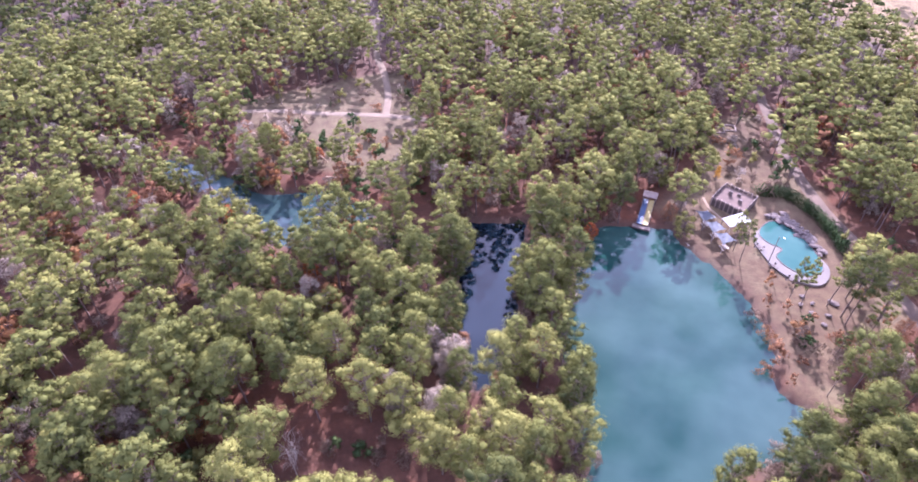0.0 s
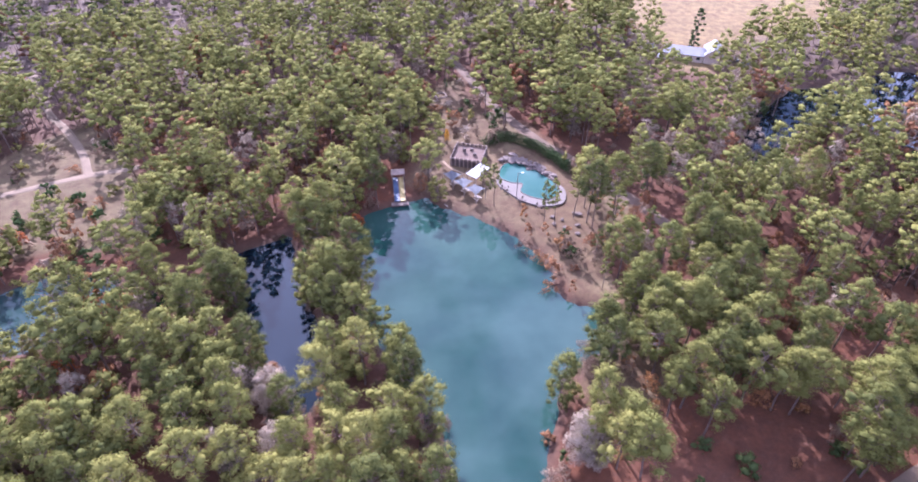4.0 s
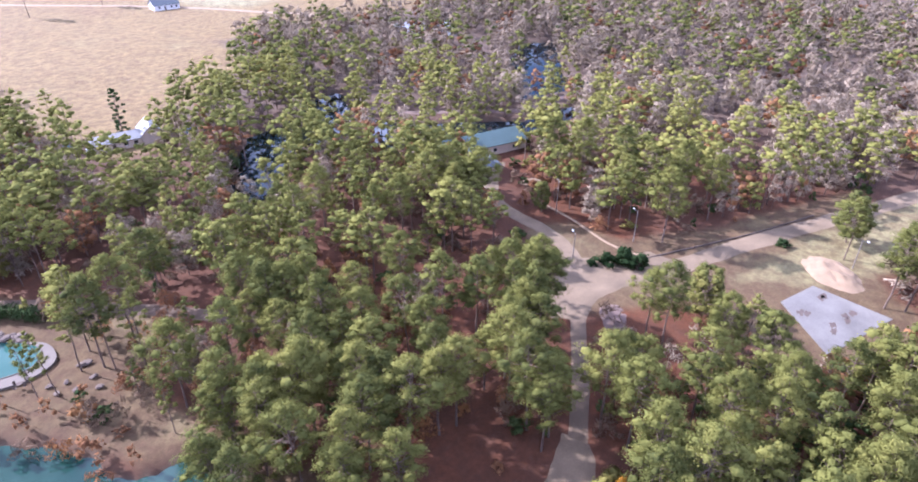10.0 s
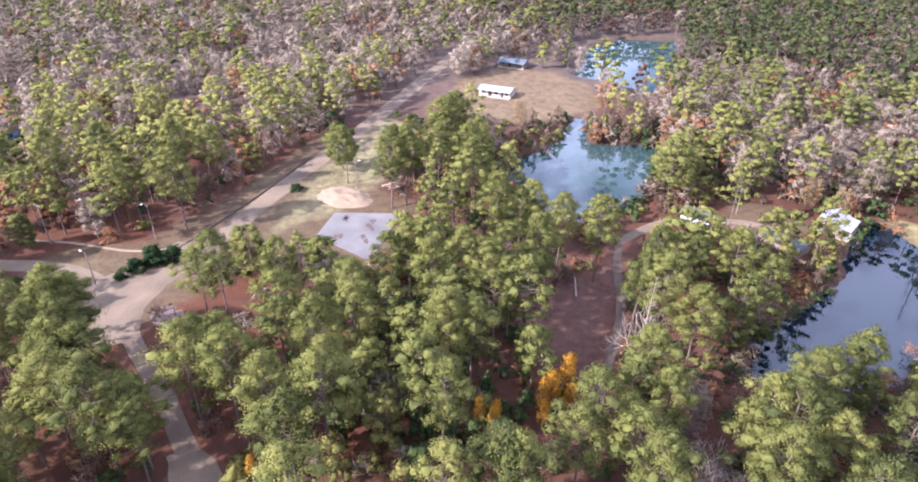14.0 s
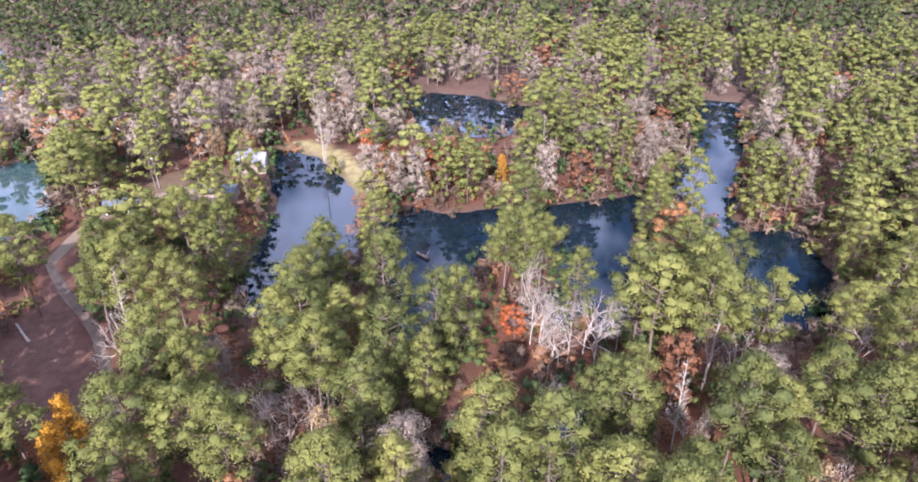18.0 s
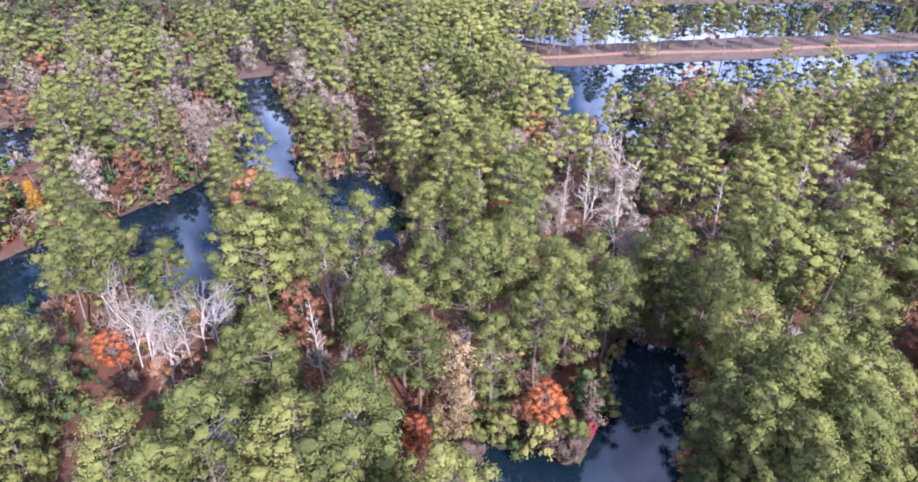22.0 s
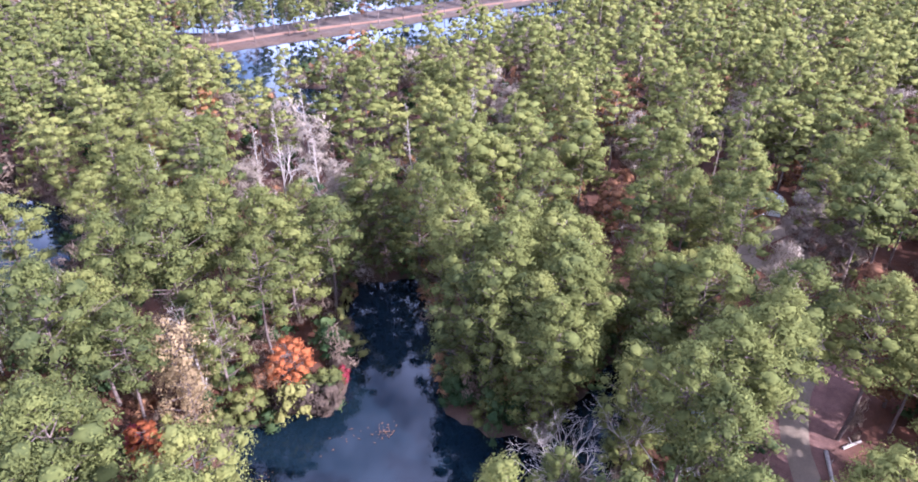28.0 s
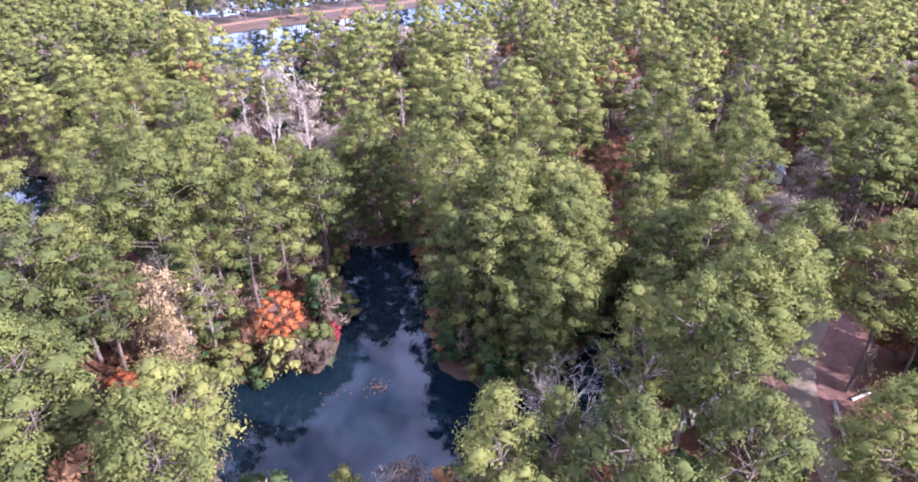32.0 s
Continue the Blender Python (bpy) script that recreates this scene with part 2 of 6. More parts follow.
# ---- plan: water outlines, roads and open ground ----
PONDS = {
    "swimming_lake": (WATER_TEAL, "still teal-green swimming lake with cloudy reflections", [(-8, 127), (2.2, 131.5), (10.1, 133.1), (15.7, 125.2), (21.7, 120.9), (27, 115.2), (32.9, 106.5), (33.3, 97.9), (34.4, 90), (40, 86.3), (45, 82.5), (42, 77), (33, 73.3), (26.5, 69), (24.6, 63.7), (21.9, 58.5), (19.6, 52.4), (14, 46), (5, 50), (3, 60), (-1.7, 73.4), (-7.3, 86.2), (-8.5, 100), (-9, 118)]),
    "narrow_pond": (WATER_DARK, "narrow dark pond between two strips of pines", [(-39.4, 118), (-24.3, 124), (-22, 104.5), (-16.4, 83.1), (-18.2, 72), (-25, 71), (-29, 85), (-33.2, 98.7)]),
    "west_pond": (WATER_GREEN, "murky green pond half hidden by pines", [(-130, 118), (-116, 118), (-94, 112), (-76, 120), (-62, 114), (-65, 99), (-80, 95), (-96, 101), (-112, 108), (-124, 109)]),
    "bayou": (WATER_DARK, "dark winding bayou with bare trees along it", [(137.1, 169.8), (151.7, 168), (178.7, 176.6), (188, 173.1), (171.7, 154.8), (171.4, 134.5), (184, 116.4), (192.8, 101.2), (229, 86.2), (224.4, 80.6), (185, 93), (170.8, 107), (158.9, 119), (147.8, 134), (146.2, 143), (129.8, 145.4), (114.2, 137.8), (101.4, 127), (100.6, 138.3), (114.7, 154)]),
    "bayou_reach": (WATER_DARK, "still reach of dark bayou behind a levee", [(211.2, 111.1), (240, 130), (283.5, 144), (297, 130.9), (247.1, 106.9), (244, 92)]),
    "bayou_head": (WATER_DARK, "distant reach of dark bayou in grey woods", [(293.1, 221.5), (315.6, 194.6), (284.3, 175.2), (275, 206.3)]),
    "island_lake": (WATER_GREEN, "pale green lake with a wooded point", [(147.5, -31), (150.5, -41.4), (155.4, -53.2), (166.6, -62.3), (175, -71.1), (171.1, -76.4), (161.5, -66.3), (154.5, -65.1), (152, -72), (150.5, -82.6), (139.8, -77.9), (130.9, -70.4), (118.7, -58.5), (114, -44.3), (120, -34), (138.7, -29)]),
    "far_lake": (WATER_GREEN, "pale lake beside two cabins", [(215.9, -89.9), (249.2, -112), (259.4, -133.2), (248.9, -155.3), (197.8, -119.8), (187.8, -105.4), (205.9, -97.5)]),
    "winding_lake": (WATER_DARK, "dark blue winding lake among pines", [(97.5, -105.9), (93.5, -106.5), (83.9, -103.8), (73.4, -96.8), (64, -86.7), (58, -79), (52.9, -87.5), (45.2, -87.8), (37, -93.2), (30, -94.8), (10.2, -109.7), (8, -112), (3, -122), (-1.6, -146.8), (3.1, -179.6), (-12.7, -180.6), (-14.5, -137.5), (-10, -107.2), (-11.5, -101.4), (-22.7, -103.8), (-27, -86.5), (-24, -72.5), (-16, -68.8), (-6.4, -74.7), (0.9, -70.3), (4.6, -60.4), (12, -58.9), (20.4, -61.3), (27.4, -55), (30.3, -46.2), (35.5, -44.8), (41.2, -52), (47, -60), (52.5, -73), (56.5, -73), (53, -58), (54, -46), (61.1, -44.3), (71.1, -53.5), (74, -63.6), (76.6, -73.5), (80.9, -81.5), (91.4, -94)]),
    "back_pond": (WATER_DARK, "dark pond behind rust-coloured trees", [(81.2, -149.8), (76.9, -159.8), (62.1, -160.6), (46.7, -156.6), (38.7, -163.2), (36.1, -144.6), (46.2, -130.8), (57.8, -127.6), (69.6, -124.4)]),
    "cove": (WATER_DARK, "dark blue cove with sunken leaves and pine reflections", [(-41, -37.5), (-50.1, -29.4), (-41, -17.2), (-31.8, -12.1), (-32.5, -8.6), (-35.2, -3.7), (-35.3, -1.3), (-40.1, -2), (-47.4, -3.1), (-54, -3), (-50, 2), (-35.4, 5.4), (-20, -3), (-10, -15), (-13.4, -22), (-17.1, -26.7), (-24.6, -20.7), (-30.4, -24)]),
    "levee_lake": (WATER_DARK, "long pale-blue lake beside an orange levee", [(-88, -163.4), (-100.3, -158.5), (-132.4, -150), (-190.7, -138), (-250.3, -127), (-227, -113), (-187.9, -106), (-141, -114), (-113.3, -121), (-82.3, -114), (-75, -125), (-80, -149)]),
    "outer_lake": (WATER_DARK, "far lake beyond the levee", [(-81.3, -217), (-113.1, -180), (-175.5, -169), (-274.5, -142), (-290, -200), (-99.2, -255)]),
    "lake_arm": (WATER_DARK, "small arm of dark water in the woods", [(-77.3, -123), (-88.3, -117.9), (-100.5, -99.4), (-92.1, -88.6), (-76, -100.4), (-70, -111.5)]),
    "ditch": (WATER_DARK, "narrow ditch of dark water under pines", [(13.7, -46.2), (7.4, -45.5), (7, -34.8), (9.3, -30.5), (13, -27), (24, -25), (31, -25), (32, -31.5), (22.6, -31.2), (15.5, -32.2), (12.5, -35.2)]),
}
# wooded points that break up the winding lake
POINTS = [[(33, -46), (33.5, -62), (30, -79), (23, -84), (19.5, -77), (19, -64), (20, -54)], [(4, -62), (6, -80), (5, -100), (0, -107), (-4.5, -100), (-7, -85), (-9, -66)]]
ROADS = {
    "main_road": (DIRT, 6.2, "pale packed dirt road between pines", [(275, -72), (242.1, -47.4), (210, -24.5), (183.1, -5.7), (149, 19.7), (130.1, 33.1), (121.5, 39.8), (115, 46.5), (110, 52)]),
    "south_road": (SHADEDIRT, 3.6, "dirt road under the pines", [(112, 51), (102, 48), (94, 45), (84, 41), (78.9, 39.4), (70.3, 36.6), (61.5, 34), (50, 33), (38, 35)]),
    "north_road": (DIRT, 4.6, "dirt road to the green-roofed building", [(111, 50), (118, 54), (126.7, 62.9), (134.5, 80.4), (144, 88), (158, 92.5)]),
    "pool_path": (SAND, 0.9, "narrow pale path beside the palisade", [(16.9, 147.5), (18.2, 144.2), (20.4, 141.6), (22.2, 139.8)]),
    "walkway": (SAND, 0.9, "narrow pale concrete walkway", [(123, 40), (127.3, 40.8), (129.5, 50.7), (136.6, 63.1), (141.8, 75)]),
    "lane": (SHADOWDIRT, 1.9, "narrow dirt lane beside pale trees", [(58, -12), (65, -20), (68.8, -23.8), (75.7, -29.6), (84.4, -35.4), (93.8, -39.9), (104, -46)]),
    "cabin_yard_lane": (DIRT, 3.0, "dirt lane to the cabins", [(104, -46), (108, -60), (104, -74), (97, -82)]),
    "cove_road": (DIRT, 3.2, "rutted dirt road in red pine litter", [(-38, 24), (-46.1, 19.2), (-50.7, 16.9), (-54.7, 15.7), (-58.6, 15), (-64, 14.5), (-70.2, 13), (-79.3, 6.3), (-83, 1), (-97, 4)]),
    "pool_road": (SHADOWDIRT, 4.2, "dirt road behind the pool", [(30, 215), (36, 184.7), (39, 172), (46, 154), (53, 141), (59, 128.8), (66, 112), (72, 92)]),
    "west_road": (DIRT, 2.8, "sandy track across a clearing", [(-135, 141), (-113.6, 149.5), (-97, 153.4), (-78.9, 158.3), (-66, 160)]),
    "west_track": (DIRT, 2.8, "sandy track into the woods", [(-78.9, 158.8), (-84, 172), (-92, 186), (-100.1, 198), (-112, 225)]),
    "levee_road": (ORANGEDIRT, 3.8, "orange dirt levee between two lakes", [(-75, -172), (-99.4, -166), (-121.6, -163), (-142.2, -157), (-163.1, -151), (-190.3, -145.5), (-231.9, -134), (-262, -126)]),
    "bayou_levee": (BROWNDIRT, 3.5, "brown earth levee along the bayou", [(176, 153), (180, 136.3), (191, 119.6), (201, 105), (221, 96.5), (245, 87)]),
    "ranch_road": (SAND, 5.0, "pale ranch road across the pasture", [(200, 470), (247.8, 380.3), (267.9, 332.3), (277.6, 291.3), (290, 250)]),
    "woods_track": (DIRT, 3.5, "dirt track turning into the woods", [(180, 52), (197.3, 45.1), (211.3, 40.7), (222, 44), (230, 52)]),
}
# open ground: colour, softness of its edge, outline
LITTER = (0.068, 0.027, 0.013)
DRYGRASS = (0.134, 0.100, 0.046)
TANBANK = (0.076, 0.054, 0.029)
GREENGRASS = (0.145, 0.130, 0.065)
CLEARINGS = {
    "pasture": (DRYGRASS, 6, [(40, 330), (72, 262), (95, 236), (109, 222), (106, 190), (118, 184), (141, 206), (175, 214), (205, 235), (216, 268), (260, 250), (300, 232), (420, 215), (900, 100), (2000, 600), (1500, 2400), (-1200, 2400), (-400, 900), (-80, 480)]),
    "pool_yard": (TANBANK, 3, [(3, 140), (10, 150), (16, 165), (18, 190), (30, 196), (34, 175), (45, 162), (58, 136), (62, 118), (52, 108), (46, 96), (47, 84), (40, 78), (31, 74), (27, 66), (40, 58), (46, 66), (52, 80), (36, 90), (34, 108), (22, 121), (10, 134)]),
    "junction": (TANBANK, 2, [(104, 44), (98, 58), (115, 64), (128, 70), (136, 62), (132, 48), (150, 30), (185, 5), (180, -14), (150, 2), (128, -12), (112, -2), (104, 12), (116, 30)]),
    "verge": (GREENGRASS, 3, [(128, 24), (148, 14), (165, 4), (190, -14), (180, -22), (150, -8), (134, 8)]),
    "cabin_yard": ((0.112, 0.084, 0.046), 3, [(186, -30), (220, -48), (232, -66), (220, -82), (200, -88), (182, -84), (172, -66), (176, -50), (182, -40)]),
    "grass_bank": ((0.19, 0.165, 0.07), 1.5, [(98, -108), (90, -112), (78, -108), (66, -98), (60, -84), (64, -84), (75, -97), (86, -104)]),
    "west_clearing": ((0.082, 0.064, 0.034), 3, [(-128, 150), (-104, 172), (-84, 190), (-72, 166), (-58, 150), (-62, 122), (-78, 126), (-92, 122), (-104, 128)]),
    "camp_clearing": ((0.12, 0.066, 0.05), 2, [(-46, 12), (-56, 11), (-70, 9), (-74, 14), (-64, 19), (-48, 22), (-40, 18)]),
    "lane_clearing": ((0.088, 0.05, 0.036), 3, [(66, -20), (84, -34), (98, -42), (92, -22), (82, -16), (74, -14)]),
    "white_cabin_yard": (TANBANK, 2, [(92, -74), (102, -70), (112, -78), (106, -90), (96, -90)]),
    "green_grass_far": ((0.17, 0.165, 0.095), 20, [(270, 330), (420, 260), (700, 260), (900, 900), (300, 900)]),
}

# gaps drawn towards the camera: low growth only, so water, roads and yards show
VIEW_GAPS = {
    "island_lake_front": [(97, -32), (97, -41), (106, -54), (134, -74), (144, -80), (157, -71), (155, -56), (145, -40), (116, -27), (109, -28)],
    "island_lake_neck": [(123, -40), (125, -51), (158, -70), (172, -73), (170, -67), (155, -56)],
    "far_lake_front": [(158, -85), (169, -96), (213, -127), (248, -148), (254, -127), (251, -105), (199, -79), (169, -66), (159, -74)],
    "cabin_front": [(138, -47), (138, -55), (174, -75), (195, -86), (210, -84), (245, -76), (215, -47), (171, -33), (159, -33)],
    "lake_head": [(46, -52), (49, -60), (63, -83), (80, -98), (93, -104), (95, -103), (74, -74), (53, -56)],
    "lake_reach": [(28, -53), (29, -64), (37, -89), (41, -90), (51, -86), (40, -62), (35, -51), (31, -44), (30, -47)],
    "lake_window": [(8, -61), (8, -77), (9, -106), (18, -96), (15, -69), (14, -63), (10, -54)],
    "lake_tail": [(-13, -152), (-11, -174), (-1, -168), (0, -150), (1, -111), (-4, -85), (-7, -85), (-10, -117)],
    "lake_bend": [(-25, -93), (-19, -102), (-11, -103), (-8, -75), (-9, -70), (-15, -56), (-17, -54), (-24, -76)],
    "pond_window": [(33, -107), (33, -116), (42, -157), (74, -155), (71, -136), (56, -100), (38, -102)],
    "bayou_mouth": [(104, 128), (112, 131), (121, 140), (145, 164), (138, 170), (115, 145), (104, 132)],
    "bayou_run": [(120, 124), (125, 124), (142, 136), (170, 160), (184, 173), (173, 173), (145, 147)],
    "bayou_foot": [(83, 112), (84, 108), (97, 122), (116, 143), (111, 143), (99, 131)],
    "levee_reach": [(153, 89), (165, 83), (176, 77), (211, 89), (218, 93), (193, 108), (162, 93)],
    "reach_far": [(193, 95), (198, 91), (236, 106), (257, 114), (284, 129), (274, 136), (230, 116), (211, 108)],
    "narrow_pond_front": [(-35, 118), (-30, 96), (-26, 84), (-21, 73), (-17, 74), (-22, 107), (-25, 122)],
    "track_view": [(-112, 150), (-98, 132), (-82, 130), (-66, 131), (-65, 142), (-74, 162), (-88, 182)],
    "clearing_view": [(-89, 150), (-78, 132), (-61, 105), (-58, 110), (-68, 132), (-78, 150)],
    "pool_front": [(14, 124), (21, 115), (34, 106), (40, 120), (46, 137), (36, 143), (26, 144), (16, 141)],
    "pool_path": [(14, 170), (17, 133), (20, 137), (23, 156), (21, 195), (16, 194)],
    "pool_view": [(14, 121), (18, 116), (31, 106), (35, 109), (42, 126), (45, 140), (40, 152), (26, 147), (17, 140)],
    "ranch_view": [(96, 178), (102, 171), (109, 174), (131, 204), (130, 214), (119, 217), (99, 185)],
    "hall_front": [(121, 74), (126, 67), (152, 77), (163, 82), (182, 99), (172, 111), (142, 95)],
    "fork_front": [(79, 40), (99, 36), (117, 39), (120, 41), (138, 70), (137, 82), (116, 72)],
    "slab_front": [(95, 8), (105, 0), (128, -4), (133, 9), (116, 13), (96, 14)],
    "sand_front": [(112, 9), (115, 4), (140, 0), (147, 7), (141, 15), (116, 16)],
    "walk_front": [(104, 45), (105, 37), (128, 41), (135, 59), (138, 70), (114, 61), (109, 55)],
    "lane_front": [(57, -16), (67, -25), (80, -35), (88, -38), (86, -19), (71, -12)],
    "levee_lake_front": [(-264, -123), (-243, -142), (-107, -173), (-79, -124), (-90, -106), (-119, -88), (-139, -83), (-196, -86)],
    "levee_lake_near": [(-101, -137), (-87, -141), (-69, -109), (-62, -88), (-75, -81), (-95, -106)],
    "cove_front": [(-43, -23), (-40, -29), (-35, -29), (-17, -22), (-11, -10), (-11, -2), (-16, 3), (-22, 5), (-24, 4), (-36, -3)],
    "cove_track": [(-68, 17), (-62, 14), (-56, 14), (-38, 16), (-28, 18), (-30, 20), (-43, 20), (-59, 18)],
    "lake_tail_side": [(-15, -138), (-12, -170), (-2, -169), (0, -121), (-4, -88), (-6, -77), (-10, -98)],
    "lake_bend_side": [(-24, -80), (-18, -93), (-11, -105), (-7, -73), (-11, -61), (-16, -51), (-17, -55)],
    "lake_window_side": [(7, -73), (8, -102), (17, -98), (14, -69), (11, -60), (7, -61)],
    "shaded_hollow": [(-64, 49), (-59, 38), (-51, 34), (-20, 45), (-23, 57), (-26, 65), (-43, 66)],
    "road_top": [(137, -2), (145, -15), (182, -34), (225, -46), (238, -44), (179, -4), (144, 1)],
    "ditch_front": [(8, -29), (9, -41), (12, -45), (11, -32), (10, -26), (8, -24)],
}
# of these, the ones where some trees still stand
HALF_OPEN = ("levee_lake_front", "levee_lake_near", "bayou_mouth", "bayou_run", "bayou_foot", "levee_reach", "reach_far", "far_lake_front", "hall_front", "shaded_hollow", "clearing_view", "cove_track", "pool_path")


def sdf(px, py, outline):
    """Distance to an outline: negative inside it."""
    q = np.array(outline, float)
    best = np.full(px.shape, 1e9)
    inside = np.zeros(px.shape, bool)
    for (ax, ay), (bx, by) in zip(q, np.roll(q, -1, 0)):
        dx, dy = bx - ax, by - ay
        k = np.clip(((px - ax) * dx + (py - ay) * dy) / (dx * dx + dy * dy + 1e-9), 0, 1)
        best = np.minimum(best, (px - ax - k * dx) ** 2 + (py - ay - k * dy) ** 2)
        cross = ((ay > py) != (by > py))
        inside ^= cross & (px < dx * (py - ay) / (dy if dy else 1e-9) + ax)
    d = np.sqrt(best)
    return np.where(inside, -d, d)


def line_dist(px, py, line):
    best = np.full(px.shape, 1e9)
    for (ax, ay), (bx, by) in zip(line, line[1:]):
        dx, dy = bx - ax, by - ay
        k = np.clip(((px - ax) * dx + (py - ay) * dy) / (dx * dx + dy * dy + 1e-9), 0, 1)
        best = np.minimum(best, (px - ax - k * dx) ** 2 + (py - ay - k * dy) ** 2)
    return np.sqrt(best)


def wave(x, y, s, seed):
    """A cheap smooth unevenness between -1 and 1."""
    r = np.random.RandomState(seed)
    out = 0
    for k in range(5):
        a, f, p = r.uniform(0, 6.28), s * (0.7 + 0.6 * k), r.uniform(0, 6.28)
        out = out + np.sin((x * math.cos(a) + y * math.sin(a)) * f + p + 1.3 * np.sin((x * math.sin(a) - y * math.cos(a)) * f * 0.7 + p)) / (1 + 0.5 * k)
    return out / 2.6


def shore(x, y):
    """Distance to the nearest water's edge, negative on water; the edge is ragged."""
    d = np.full(np.shape(x), 1e9)
    for _, _, outline in PONDS.values():
        d = np.minimum(d, sdf(x, y, outline))
    for outline in POINTS:
        d = np.maximum(d, -sdf(x, y, outline))
    return d + 0.9 * wave(x, y, 0.5, 5) + 0.5 * wave(x, y, 1.4, 6)


def land(x, y, d=None):
    """Height of the ground."""
    x, y = np.asarray(x, float), np.asarray(y, float)
    d = shore(x, y) if d is None else d
    bank = np.clip(d / 2.2, -1.6, 1.0)
    rise = 0.9 + 0.35 * wave(x, y, 0.045, 8)
    return np.where(bank > 0, bank * rise, bank * 1.0)


def mesh_object(name, verts, faces, mat, parent=None, smooth=False):
    me = bpy.data.meshes.new(name)
    me.from_pydata([tuple(v) for v in verts], [], [tuple(f) for f in faces])
    if mat:
        me.materials.append(mat)
    if smooth:
        me.shade_smooth()
    ob = new(name, me)
    if parent:
        ob.parent = parent
    return ob


def fast_mesh(name, verts, faces, mats, tint=None, matid=None):
    """A mesh from arrays; faces is (n, 3) or (n, 4)."""
    me = bpy.data.meshes.new(name)
    verts, faces = np.asarray(verts, np.float32), np.asarray(faces, np.int32)
    k = faces.shape[1]
    me.vertices.add(len(verts))
    me.vertices.foreach_set("co", verts.ravel())
    me.loops.add(faces.size)
    me.loops.foreach_set("vertex_index", faces.ravel())
    me.polygons.add(len(faces))
    me.polygons.foreach_set("loop_start", np.arange(0, faces.size, k, dtype=np.int32))
    if matid is not None:
        me.polygons.foreach_set("material_index", np.asarray(matid, np.int32))
    for m in mats:
        me.materials.append(m)
    me.update(calc_edges=True)
    if tint is not None:
        at = me.attributes.new("tint", "FLOAT", "POINT")
        at.data.foreach_set("value", np.asarray(tint, np.float32))
    return me


# ---- ground ----
def axis(lo, hi, step, ends):
    mid = np.arange(lo, hi + step / 2, step)
    grow = np.cumsum(step * 1.16 ** np.arange(1, 60))
    return np.concatenate([(lo - grow[lo - grow > -ends])[::-1], mid, hi + grow[hi + grow < ends]])


gx, gy = axis(-150, 260, 1.7, 3600), axis(-190, 235, 1.7, 3600)
GX, GY = np.meshgrid(gx, gy, indexing="ij")
GD = shore(GX, GY)
GZ = land(GX, GY, GD)
zone = np.empty(GX.shape + (4,), np.float32)
zone[..., :3] = LITTER
zone[..., 3] = 1


def blend(colour, w):
    zone[..., :3] = zone[..., :3] * (1 - w[..., None]) + np.array(colour) * w[..., None]


blend((0.060, 0.032, 0.021), np.clip(0.5 + wave(GX, GY, 0.06, 11), 0, 1) * 0.7)
# Ground turns grey-brown with distance from the camera, from 170 m on.
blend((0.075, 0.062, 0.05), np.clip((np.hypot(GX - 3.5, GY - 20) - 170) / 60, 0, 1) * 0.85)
for colour, soft, outline in CLEARINGS.values():
    d = sdf(GX, GY, outline) + soft * 0.6 * wave(GX, GY, 0.25, 17)
    blend(colour, np.clip(0.5 - d / soft, 0, 1))
blend((0.125, 0.105, 0.055), np.clip(wave(GX, GY, 0.2, 29) - 0.1, 0, 1) * 0.8 * (np.minimum(sdf(GX, GY, CLEARINGS["pool_yard"][2]), sdf(GX, GY, CLEARINGS["junction"][2])) < 0))
FIELD = np.clip(0.5 - sdf(GX, GY, CLEARINGS["pasture"][2]) / 12, 0, 1)
blend((0.105, 0.068, 0.036), np.clip(wave(GX, GY, 0.035, 61) + 0.5 * wave(GX, GY * 2.6, 0.16, 62) - 0.15, 0, 1) * 0.75 * FIELD)
blend((0.105, 0.098, 0.045), np.clip(wave(GX * 0.6, GY, 0.028, 63) - 0.25, 0, 1) * FIELD)
blend(GREENGRASS, np.clip(wave(GX, GY, 0.11, 23) - 0.45, 0, 1) * 0.8 * np.clip(0.5 - sdf(GX, GY, CLEARINGS["pasture"][2]) / 30, 0.1, 1))
blend((0.05, 0.036, 0.026), np.clip(1 - GD / 3.0, 0, 1) * 0.8)
blend((0.03, 0.035, 0.03), np.clip(-GD / 1.0, 0, 1))
nx, ny = GX.shape
idx = np.arange(nx * ny).reshape(nx, ny)
quads = np.stack([idx[:-1, :-1], idx[1:, :-1], idx[1:, 1:], idx[:-1, 1:]], -1).reshape(-1, 4)
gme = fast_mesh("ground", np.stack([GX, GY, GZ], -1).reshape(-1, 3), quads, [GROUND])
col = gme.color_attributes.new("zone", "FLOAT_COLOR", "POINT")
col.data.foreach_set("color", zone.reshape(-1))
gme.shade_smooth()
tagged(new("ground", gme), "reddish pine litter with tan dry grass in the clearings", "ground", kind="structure")

